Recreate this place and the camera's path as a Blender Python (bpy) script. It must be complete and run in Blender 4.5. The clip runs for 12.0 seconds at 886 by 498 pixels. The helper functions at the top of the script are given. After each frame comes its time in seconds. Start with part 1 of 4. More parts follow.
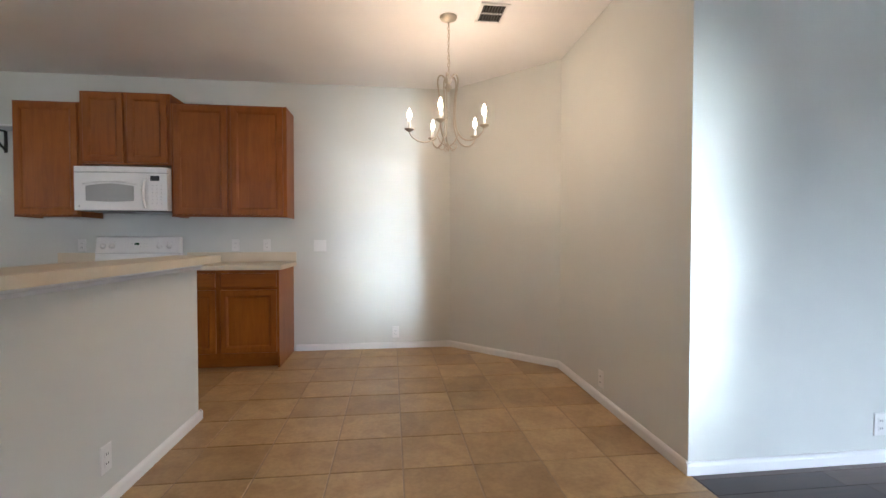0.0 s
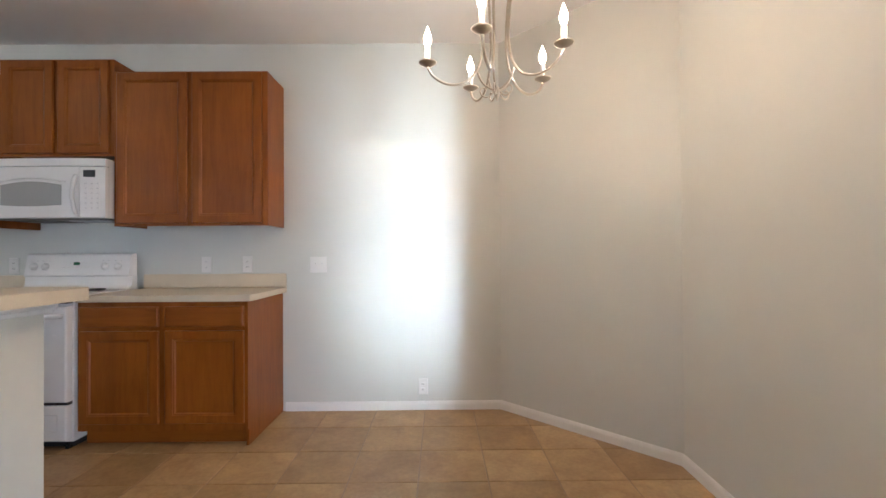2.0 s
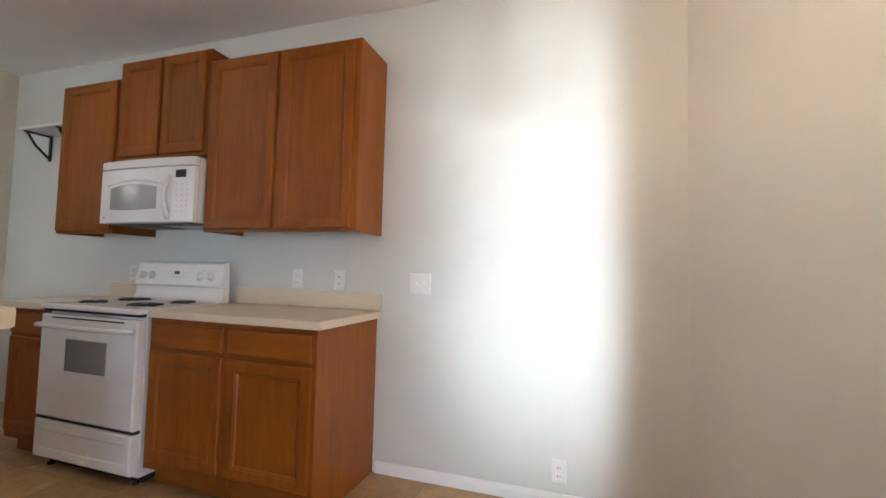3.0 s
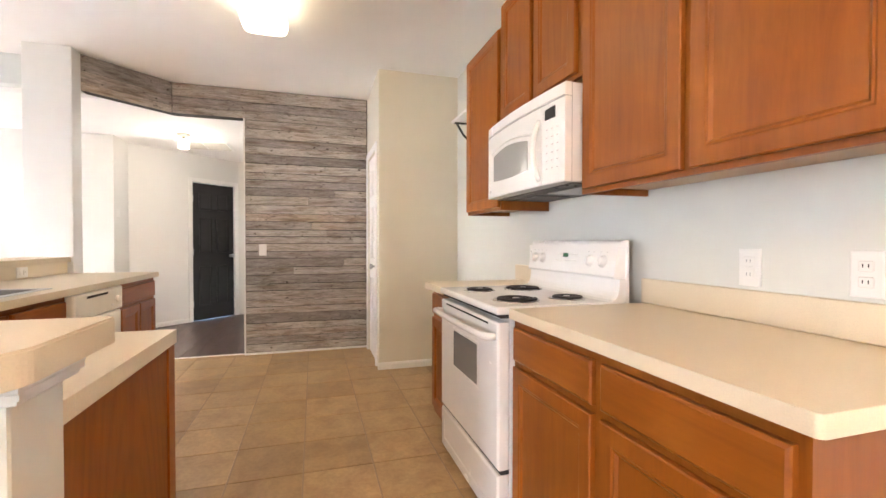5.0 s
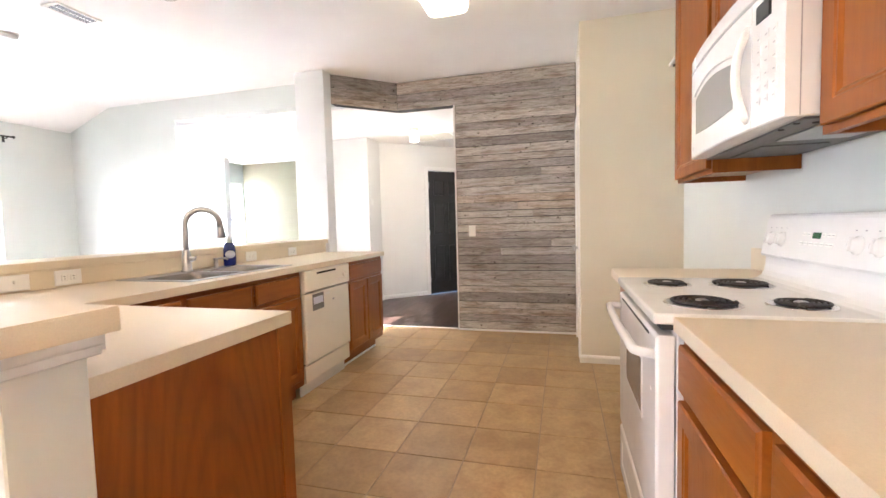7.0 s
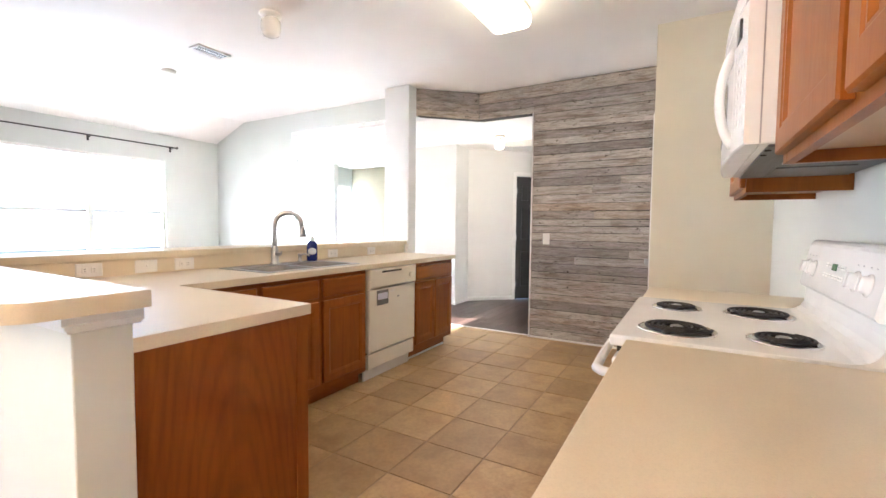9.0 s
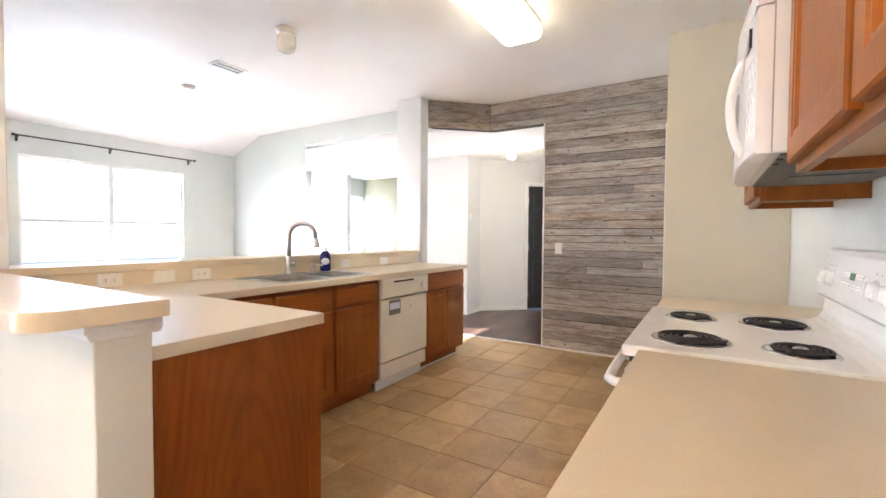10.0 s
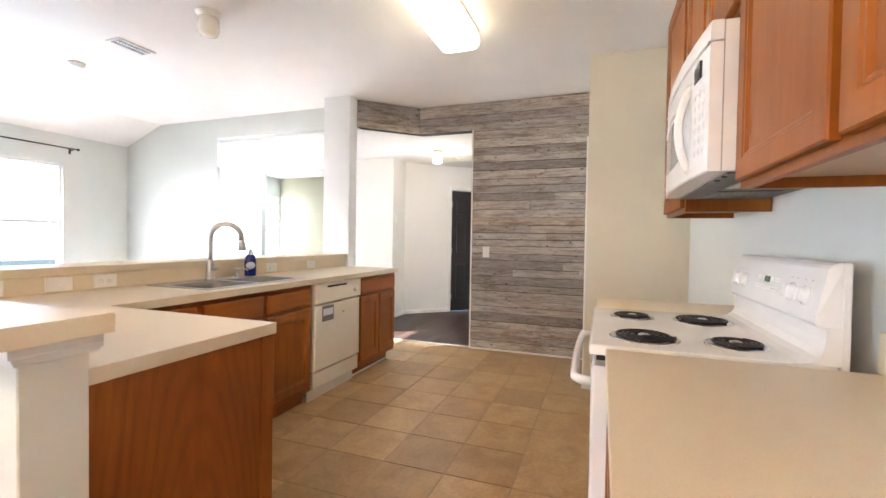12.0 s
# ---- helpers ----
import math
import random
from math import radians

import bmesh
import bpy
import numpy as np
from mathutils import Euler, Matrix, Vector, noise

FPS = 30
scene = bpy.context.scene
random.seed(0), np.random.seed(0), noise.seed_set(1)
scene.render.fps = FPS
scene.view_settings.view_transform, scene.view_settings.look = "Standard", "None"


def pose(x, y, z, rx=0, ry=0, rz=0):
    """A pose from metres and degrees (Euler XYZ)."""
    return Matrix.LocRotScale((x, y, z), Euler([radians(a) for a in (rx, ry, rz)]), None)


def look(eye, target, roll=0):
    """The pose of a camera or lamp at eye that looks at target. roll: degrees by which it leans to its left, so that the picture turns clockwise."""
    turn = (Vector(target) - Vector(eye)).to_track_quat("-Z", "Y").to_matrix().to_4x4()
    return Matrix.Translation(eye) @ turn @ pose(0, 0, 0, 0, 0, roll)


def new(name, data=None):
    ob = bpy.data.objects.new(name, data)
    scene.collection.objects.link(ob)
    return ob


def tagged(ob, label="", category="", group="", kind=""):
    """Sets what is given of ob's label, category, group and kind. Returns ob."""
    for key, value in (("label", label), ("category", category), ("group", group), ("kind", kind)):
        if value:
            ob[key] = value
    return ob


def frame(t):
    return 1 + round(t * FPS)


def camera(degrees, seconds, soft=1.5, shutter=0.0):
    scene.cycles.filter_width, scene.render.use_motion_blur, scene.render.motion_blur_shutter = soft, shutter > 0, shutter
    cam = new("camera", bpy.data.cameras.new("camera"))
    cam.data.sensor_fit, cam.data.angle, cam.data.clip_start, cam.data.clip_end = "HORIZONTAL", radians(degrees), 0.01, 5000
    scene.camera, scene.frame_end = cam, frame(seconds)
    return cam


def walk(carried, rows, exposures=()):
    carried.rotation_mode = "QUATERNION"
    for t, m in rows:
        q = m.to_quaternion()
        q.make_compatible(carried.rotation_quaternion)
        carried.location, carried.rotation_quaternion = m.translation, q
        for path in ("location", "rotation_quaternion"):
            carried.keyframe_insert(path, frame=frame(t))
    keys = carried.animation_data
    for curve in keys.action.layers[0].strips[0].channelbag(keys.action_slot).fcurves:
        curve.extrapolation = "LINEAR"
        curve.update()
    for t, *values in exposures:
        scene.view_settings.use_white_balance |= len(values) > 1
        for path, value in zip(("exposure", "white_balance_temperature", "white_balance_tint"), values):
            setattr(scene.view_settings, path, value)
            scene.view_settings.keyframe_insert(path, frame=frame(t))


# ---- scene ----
cam = camera(91.3, 12.0)
PATH = [
    (0, (0.005, 0.17, 1.143), (0.242, 2.155, 1.099), 0.0),
    (0.5, (0.021, 0.357, 1.149), (0.295, 2.337, 1.079), 1.2),
    (1, (0.059, 0.708, 1.087), (0.322, 2.691, 1.13), -0.4),
    (1.5, (0.137, 1.111, 1.16), (0.253, 3.107, 1.21), -0.7),
    (2, (0.176, 1.518, 1.154), (0.192, 3.518, 1.175), -0.4),
    (2.5, (0.166, 1.927, 1.162), (0.064, 3.924, 1.203), -0.3),
    (3, (0.167, 2.44, 1.155), (-0.46, 4.336, 1.258), 1.5),
    (3.5, (-0.079, 2.756, 1.187), (-1.184, 4.422, 1.223), -0.0),
    (3.7, (-0.172, 2.89, 1.189), (-1.47, 4.41, 1.229), -0.4),
    (5.3, (-0.592, 3.473, 1.161), (-2.548, 3.89, 1.148), -0.1),
    (5.5, (-0.644, 3.503, 1.167), (-2.617, 3.828, 1.18), -0.3),
    (6, (-0.722, 3.604, 1.162), (-2.721, 3.639, 1.14), -0.8),
    (6.5, (-0.779, 3.753, 1.168), (-2.754, 3.442, 1.109), 0.4),
    (7, (-0.779, 3.848, 1.17), (-2.703, 3.316, 1.052), -1.5),
    (7.2, (-0.774, 3.892, 1.172), (-2.673, 3.275, 1.059), -0.9),
    (8.8, (-0.773, 4.246, 1.205), (-2.525, 3.287, 1.102), 1.1),
    (9, (-0.78, 4.263, 1.207), (-2.512, 3.27, 1.101), 0.6),
    (9.5, (-0.777, 4.276, 1.206), (-2.486, 3.241, 1.126), 0.2),
    (10, (-0.771, 4.272, 1.208), (-2.476, 3.229, 1.147), 0.4),
    (10.5, (-0.762, 4.253, 1.206), (-2.465, 3.207, 1.136), 0.4),
    (11, (-0.749, 4.218, 1.209), (-2.506, 3.266, 1.151), 0.4),
    (11.5, (-0.727, 4.167, 1.213), (-2.556, 3.358, 1.155), 0.2),
    (12, (-0.703, 4.103, 1.214), (-2.581, 3.419, 1.169), 0.9),
]
walk(cam, [(t, look(eye, target, roll)) for t, eye, target, roll in PATH],
     exposures=[(0, 2.92, 5480, 12), (1, 2.97, 5400, 12), (2, 3.16, 5340, 12), (3, 3.2, 5480, 13), (3.7, 3.12, 5900, 13), (5.3, 4.72, 6000, 15), (7.2, 4.73, 5700, 14), (8.8, 4.66, 5600, 13), (12, 4.5, 5700, 13)])
# ---- light and exposure ----
world = bpy.data.worlds.new("world")
scene.world = world
world.use_nodes = True
wn = world.node_tree.nodes
sky = wn.new("ShaderNodeTexSky")
sky.sky_type, sky.sun_disc = "NISHITA", False
sky.sun_elevation, sky.sun_rotation = radians(24.1), radians(157.6)
sky.dust_density, sky.air_density = 0.0, 0.45
world.node_tree.links.new(sky.outputs[0], wn["Background"].inputs[0])
wn["Background"].inputs[1].default_value = 0.055

sun_data = bpy.data.lights.new("sun", "SUN")
sun_data.energy, sun_data.angle, sun_data.color = 3.0, radians(0.5), (1.0, 0.93, 0.82)
sun = new("sun", sun_data)
sun.matrix_world = look((3.0, -12, 6.2), (3.0 - 1.75, -12 + 4.24, 6.2 - 2.05))


def window_light(x, z, w, h, power, color, spread, aim):
    d = bpy.data.lights.new("window_light", "AREA")
    d.shape, d.size, d.size_y, d.energy, d.color, d.spread = "RECTANGLE", w, h, power, color, radians(spread)
    o = new("window_light", d)
    o.matrix_world = look((x, -2.24, z), aim)
    return o


window_light(-3.1, 1.5, 1.2, 1.0, 1.1, (0.93, 0.97, 1.0), 110, (-2.9, 1.0, 3.4))
window_light(3.26, 0.85, 0.3, 0.9, 0.38, (0.95, 1.0, 0.93), 13, (0.04, 4.74, 1.95))
window_light(3.26, 0.60, 0.3, 0.9, 0.44, (0.95, 1.0, 0.93), 12, (0.04, 4.74, 0.85))
window_light(3.6, 0.55, 1.3, 0.85, 9.0, (0.84, 0.92, 1.0), 78, (1.6, 2.1, -1.5))
# added lamp in the unseen foyer window, brightens foyer and hall
window_light(-5.85, 1.3, 0.8, 1.5, 1.2, (0.93, 0.97, 1.0), 170, (-5.85, 4, 1.2))


def bulb_light(name, at, power, color, radius):
    d = bpy.data.lights.new(name, "POINT")
    d.energy, d.color, d.shadow_soft_size = power, color, radius
    o = new(name, d)
    o.location = at
    return o


# ---- materials ----
def material(name, rgb, rough=0.5, metal=0.0, emit=0.0, emit_rgb=None, spec=None):
    m = bpy.data.materials.new(name)
    m.use_nodes = True
    b = m.node_tree.nodes["Principled BSDF"]
    b.inputs["Base Color"].default_value = (*rgb, 1)
    b.inputs["Roughness"].default_value = rough
    b.inputs["Metallic"].default_value = metal
    if spec is not None:
        b.inputs["Specular IOR Level"].default_value = spec
    if emit:
        b.inputs["Emission Color"].default_value = (*(emit_rgb or rgb), 1)
        b.inputs["Emission Strength"].default_value = emit
    return m


def nodes_of(m):
    t = m.node_tree
    return t.nodes, t.links, t.nodes["Principled BSDF"]


def coords(m, scale, rot=(0, 0, 0), shift=False):
    n, l, b = nodes_of(m)
    c, mp = n.new("ShaderNodeTexCoord"), n.new("ShaderNodeMapping")
    mp.inputs["Scale"].default_value = scale
    mp.inputs["Rotation"].default_value = rot
    l.new(c.outputs["Object"], mp.inputs["Vector"])
    if shift:
        oi, mul = n.new("ShaderNodeObjectInfo"), n.new("ShaderNodeMath")
        mul.operation = "MULTIPLY"
        mul.inputs[1].default_value = 37.0
        l.new(oi.outputs["Random"], mul.inputs[0])
        cb = n.new("ShaderNodeCombineXYZ")
        for i in range(3):
            l.new(mul.outputs[0], cb.inputs[i])
        l.new(cb.outputs[0], mp.inputs["Location"])
    return mp.outputs[0]


def noise_of(m, vec, scale, detail=4, rough=0.6, distort=0.0):
    n, l, b = nodes_of(m)
    x = n.new("ShaderNodeTexNoise")
    x.inputs["Scale"].default_value, x.inputs["Detail"].default_value = scale, detail
    x.inputs["Roughness"].default_value, x.inputs["Distortion"].default_value = rough, distort
    l.new(vec, x.inputs["Vector"])
    return x.outputs[0]


def ramp_of(m, fac, stops):
    n, l, b = nodes_of(m)
    r = n.new("ShaderNodeValToRGB")
    e = r.color_ramp.elements
    e[0].position, e[0].color = stops[0][0], (*stops[0][1], 1)
    e[1].position, e[1].color = stops[-1][0], (*stops[-1][1], 1)
    for p, c in stops[1:-1]:
        k = e.new(p)
        k.color = (*c, 1)
    l.new(fac, r.inputs[0])
    return r.outputs[0]


def mix_of(m, a, c, fac, kind="MULTIPLY"):
    n, l, b = nodes_of(m)
    x = n.new("ShaderNodeMix")
    x.data_type, x.blend_type = "RGBA", kind
    if isinstance(fac, float):
        x.inputs[0].default_value = fac
    else:
        l.new(fac, x.inputs[0])
    l.new(a, x.inputs[6]), l.new(c, x.inputs[7])
    return x.outputs[2]


def bump_of(m, height, strength, dist=0.002):
    n, l, b = nodes_of(m)
    x = n.new("ShaderNodeBump")
    x.inputs["Strength"].default_value, x.inputs["Distance"].default_value = strength, dist
    l.new(height, x.inputs["Height"])
    l.new(x.outputs[0], b.inputs["Normal"])


def rough_of(m, fac, lo, hi):
    n, l, b = nodes_of(m)
    r = n.new("ShaderNodeMapRange")
    r.inputs[3].default_value, r.inputs[4].default_value = lo, hi
    l.new(fac, r.inputs[0])
    l.new(r.outputs[0], b.inputs["Roughness"])


def paint(name, rgb, rough=0.55, peel=0.25):
    m = material(name, rgb, rough)
    n, l, b = nodes_of(m)
    v = coords(m, (1, 1, 1))
    big, fine = noise_of(m, v, 1.3, 3), noise_of(m, v, 220, 2)
    dark = tuple(c * 0.95 for c in rgb)
    l.new(ramp_of(m, big, [(0.3, dark), (0.7, rgb)]), b.inputs["Base Color"])
    bump_of(m, fine, peel, 0.0008)
    rough_of(m, big, rough - 0.06, rough + 0.08)
    return m


def cabinet_wood(name, across):
    m = material(name, (0.36, 0.13, 0.04), 0.36, spec=0.26)
    n, l, b = nodes_of(m)
    long, wide = 0.9, 9
    sc = {"z": (wide, wide, long), "x": (long, wide, wide)}[across]
    v = coords(m, sc, shift=True)
    grain = noise_of(m, v, 2.2, 8, 0.62, 0.9)
    fine = noise_of(m, coords(m, tuple(s * 7 for s in sc), shift=True), 3.0, 3, 0.6)
    blot = noise_of(m, coords(m, (1, 1, 1), shift=True), 2.6, 3)
    col = ramp_of(m, grain, [(0.22, (0.205, 0.054, 0.0048)), (0.5, (0.262, 0.079, 0.0066)), (0.8, (0.312, 0.101, 0.009))])
    col = mix_of(m, col, ramp_of(m, fine, [(0.35, (0.86, 0.82, 0.78)), (0.6, (1, 1, 1))]), 0.3)
    col = mix_of(m, col, ramp_of(m, blot, [(0.3, (0.84, 0.79, 0.74)), (0.7, (1.07, 1.05, 1.03))]), 0.8)
    l.new(col, b.inputs["Base Color"])
    rough_of(m, fine, 0.30, 0.46)
    bump_of(m, fine, 0.12, 0.0006)
    return m


def figured_wood(name):
    """Flat-sawn veneer with tall arched figure."""
    m = cabinet_wood(name, "z")
    n, l, b = nodes_of(m)
    w = n.new("ShaderNodeTexWave")
    w.wave_type, w.rings_direction = "RINGS", "SPHERICAL"
    w.inputs["Scale"].default_value, w.inputs["Distortion"].default_value = 4.2, 4.5
    w.inputs["Detail"].default_value, w.inputs["Detail Scale"].default_value = 3, 0.8
    mp = n.new("ShaderNodeMapping")
    mp.inputs["Location"].default_value, mp.inputs["Scale"].default_value = (0, 0.9, 0.12), (3.0, 3.0, 0.5)
    c = n.new("ShaderNodeTexCoord")
    l.new(c.outputs["Object"], mp.inputs["Vector"]), l.new(mp.outputs[0], w.inputs["Vector"])
    old = b.inputs["Base Color"].links[0].from_socket
    l.new(mix_of(m, old, ramp_of(m, w.outputs[0], [(0.05, (0.80, 0.74, 0.67)), (0.35, (0.88, 0.83, 0.77)), (0.75, (0.91, 0.87, 0.82))]), 1.0), b.inputs["Base Color"])
    return m


def plank_wood(name):
    m = material(name, (0.25, 0.22, 0.2), 0.75)
    n, l, b = nodes_of(m)
    v = coords(m, (22, 3.4, 34), shift=True)
    grain = noise_of(m, v, 1.6, 8, 0.7, 0.7)
    fine = noise_of(m, coords(m, (60, 9, 120), shift=True), 2.0, 5, 0.75)
    knot = noise_of(m, coords(m, (20, 13, 26), shift=True), 1.5, 2, 0.5, 0.4)
    stain = noise_of(m, coords(m, (3, 1.7, 12), shift=True), 1.8, 4)
    oi = n.new("ShaderNodeObjectInfo")
    tone = ramp_of(m, oi.outputs["Random"], [(0.0, (0.26, 0.242, 0.232)), (0.2, (0.40, 0.37, 0.352)), (0.4, (0.48, 0.435, 0.394)), (0.6, (0.31, 0.285, 0.266)), (0.8, (0.51, 0.476, 0.448)), (1.0, (0.42, 0.344, 0.275))])
    col = mix_of(m, tone, ramp_of(m, grain, [(0.30, (0.36, 0.32, 0.29)), (0.42, (0.80, 0.80, 0.78)), (0.55, (1.0, 0.99, 0.98)), (0.75, (1.3, 1.28, 1.25))]), 1.0)
    col = mix_of(m, col, ramp_of(m, fine, [(0.3, (0.34, 0.31, 0.29)), (0.5, (1.0, 1.0, 1.0)), (0.7, (1.2, 1.2, 1.2))]), 0.9)
    col = mix_of(m, col, ramp_of(m, stain, [(0.34, (0.58, 0.49, 0.42)), (0.46, (0.95, 0.93, 0.91)), (0.64, (1.16, 1.16, 1.18))]), 0.85)
    col = mix_of(m, col, ramp_of(m, knot, [(0.665, (1, 1, 1)), (0.73, (0.2, 0.165, 0.14))]), 1.0)
    l.new(col, b.inputs["Base Color"])
    bump_of(m, grain, 0.5, 0.002)
    return m


def tile_stone(name):
    m = material(name, (0.3, 0.2, 0.12), 0.42)
    n, l, b = nodes_of(m)
    v = coords(m, (1, 1, 1), shift=True)
    cloud = noise_of(m, v, 5.5, 6, 0.62, 0.5)
    speck = noise_of(m, v, 46, 4, 0.6)
    oi = n.new("ShaderNodeObjectInfo")
    tone = ramp_of(m, oi.outputs["Random"], [(0.0, (0.385, 0.253, 0.118)), (0.5, (0.443, 0.295, 0.140)), (1.0, (0.51, 0.346, 0.172))])
    col = mix_of(m, tone, ramp_of(m, cloud, [(0.28, (0.72, 0.66, 0.6)), (0.55, (1, 1, 1)), (0.78, (1.22, 1.2, 1.15))]), 0.9)
    col = mix_of(m, col, ramp_of(m, speck, [(0.35, (0.85, 0.83, 0.8)), (0.6, (1.04, 1.04, 1.03))]), 0.7)
    l.new(col, b.inputs["Base Color"])
    rough_of(m, cloud, 0.30, 0.50)
    bump_of(m, cloud, 0.18, 0.002)
    return m


def dark_boards(name):
    m = material(name, (0.06, 0.035, 0.028), 0.32)
    n, l, b = nodes_of(m)
    grain = noise_of(m, coords(m, (1.4, 22, 22), shift=True), 2.0, 7, 0.65, 0.6)
    oi = n.new("ShaderNodeObjectInfo")
    tone = ramp_of(m, oi.outputs["Random"], [(0.0, (0.042, 0.024, 0.02)), (0.6, (0.066, 0.038, 0.031)), (1.0, (0.095, 0.058, 0.046))])
    col = mix_of(m, tone, ramp_of(m, grain, [(0.3, (0.55, 0.5, 0.48)), (0.7, (1.3, 1.28, 1.25))]), 0.9)
    l.new(col, b.inputs["Base Color"])
    rough_of(m, grain, 0.25, 0.42)
    bump_of(m, grain, 0.15, 0.001)
    return m


def laminate(name, rgb):
    m = material(name, rgb, 0.38)
    n, l, b = nodes_of(m)
    v = coords(m, (1, 1, 1))
    speck, big = noise_of(m, v, 320, 2, 0.6), noise_of(m, v, 3, 3)
    col = ramp_of(m, speck, [(0.3, tuple(c * 0.95 for c in rgb)), (0.5, rgb), (0.72, tuple(min(1, c * 1.03) for c in rgb))])
    col = mix_of(m, col, ramp_of(m, big, [(0.3, (0.95, 0.94, 0.93)), (0.7, (1.02, 1.02, 1.02))]), 0.8)
    l.new(col, b.inputs["Base Color"])
    rough_of(m, big, 0.32, 0.45)
    return m


def enamel(name, rgb, rough=0.22):
    m = material(name, rgb, rough)
    n, l, b = nodes_of(m)
    big = noise_of(m, coords(m, (1, 1, 1)), 4, 4)
    l.new(ramp_of(m, big, [(0.25, tuple(c * 0.95 for c in rgb)), (0.7, rgb)]), b.inputs["Base Color"])
    rough_of(m, big, rough - 0.04, rough + 0.1)
    return m


def brushed(name, rgb, rough):
    m = material(name, rgb, rough, 1.0)
    n, l, b = nodes_of(m)
    s = noise_of(m, coords(m, (4, 90, 90)), 3, 3)
    rough_of(m, s, rough - 0.07, rough + 0.12)
    return m


M_WALL = paint("wall_paint", (0.652, 0.658, 0.612))
M_CREAM = paint("cream_wall_paint", (0.70, 0.66, 0.55))
M_LIVING = paint("pale_grey_green_paint", (0.61, 0.64, 0.615))
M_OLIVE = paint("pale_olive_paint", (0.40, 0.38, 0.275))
M_CEIL = paint("ceiling_paint", (0.86, 0.85, 0.84), 0.7, 0.5)
M_TRIM = paint("white_trim_paint", (0.82, 0.81, 0.79), 0.35, 0.05)
M_COLUMN = paint("column_paint", (0.70, 0.705, 0.705), 0.45, 0.1)
M_WOODV = cabinet_wood("stained_oak_upright", "z")
M_WOODH = cabinet_wood("stained_oak_level", "x")
M_FIGURED = figured_wood("figured_oak_panel")
M_PLY = laminate("pale_wood_underside", (0.44, 0.29, 0.155))
M_TOE = cabinet_wood("dark_toe_wood", "x")
M_PLANK = plank_wood("weathered_grey_plank")
M_TILE = tile_stone("brown_floor_tile")
M_GROUT = paint("brown_grout", (0.36, 0.27, 0.185), 0.85, 0.6)
M_BOARD = dark_boards("dark_floor_board")
M_TOP = laminate("beige_laminate", (0.65, 0.562, 0.42))
M_SPLASH = laminate("splash_laminate", (0.67, 0.58, 0.43))
M_WHITE = enamel("white_enamel", (0.80, 0.79, 0.78))
M_BISQUE = enamel("off_white_enamel", (0.77, 0.735, 0.645), 0.3)
M_PLASTIC = enamel("white_plastic", (0.78, 0.77, 0.74), 0.4)
M_GREYLINE = material("grey_print", (0.33, 0.33, 0.34), 0.5)
M_SINK = brushed("sink_steel", (0.30, 0.28, 0.26), 0.34)
M_BLACK = enamel("black_gloss", (0.012, 0.012, 0.013), 0.25)
M_COIL = brushed("black_coil", (0.06, 0.056, 0.054), 0.5)
M_SEAM = material("dark_seam", (0.02, 0.018, 0.016), 0.8)
M_OVENGLASS = enamel("smoked_oven_glass", (0.20, 0.20, 0.20), 0.12)
M_MWGLASS = enamel("grey_screen_glass", (0.36, 0.36, 0.35), 0.12)
M_GREEN = material("green_display", (0.02, 0.05, 0.03), 0.25, emit=0.005, emit_rgb=(0.03, 0.6, 0.2))
M_DARKSTEEL = brushed("dark_vent_steel", (0.17, 0.165, 0.16), 0.5)
M_STEEL = brushed("brushed_steel", (0.46, 0.46, 0.465), 0.28)
M_CHROME = brushed("chrome", (0.78, 0.78, 0.78), 0.12)
M_NICKEL = brushed("champagne_nickel", (0.56, 0.50, 0.41), 0.3)
M_BRACKET = enamel("black_iron", (0.02, 0.019, 0.018), 0.5)
M_DOORBLACK = paint("black_door_paint", (0.016, 0.015, 0.016), 0.4, 0.1)
M_BLUE = enamel("blue_plastic", (0.012, 0.02, 0.17), 0.18)
M_CLEARCAP = enamel("clear_cap", (0.72, 0.74, 0.78), 0.2)
M_LABEL = enamel("label_paper", (0.62, 0.66, 0.78), 0.45)
M_DIFFUSER = material("lit_diffuser", (0.95, 0.9, 0.8), 0.4, emit=0.30, emit_rgb=(1.0, 0.81, 0.50))
M_BULB = material("lit_bulb", (1, 0.9, 0.75), 0.3, emit=2.6, emit_rgb=(1.0, 0.78, 0.50))
M_HALLGLASS = material("lit_hall_glass", (1, 0.92, 0.8), 0.3, emit=0.45, emit_rgb=(1.0, 0.86, 0.66))
M_GRILLE = enamel("beige_grille", (0.60, 0.57, 0.50), 0.45)
M_OPAL = enamel("opal_glass", (0.8, 0.77, 0.72), 0.15)
M_SKYCARD = material("bright_outdoors", (0.9, 0.95, 1.0), 1.0, emit=0.18, emit_rgb=(0.93, 0.97, 1.0))
M_GLASS = material("window_glass", (1, 1, 1), 0.02)
M_GLASS.node_tree.nodes["Principled BSDF"].inputs["Transmission Weight"].default_value = 1.0
M_HALL = paint("warm_white_hall_paint", (0.74, 0.73, 0.70))
# translucent sheet that scatters direct sun at the closed windows
M_SHEER = bpy.data.materials.new("sun_diffusing_blind")
M_SHEER.use_nodes = True
_n, _l = M_SHEER.node_tree.nodes, M_SHEER.node_tree.links
_t = _n.new("ShaderNodeBsdfTranslucent")
_t.inputs[0].default_value = (0.68, 0.70, 0.71, 1)
_l.new(_t.outputs[0], _n["Material Output"].inputs[0])
M_GROUND = paint("dry_grass_ground", (0.09, 0.10, 0.05), 0.9, 0.6)


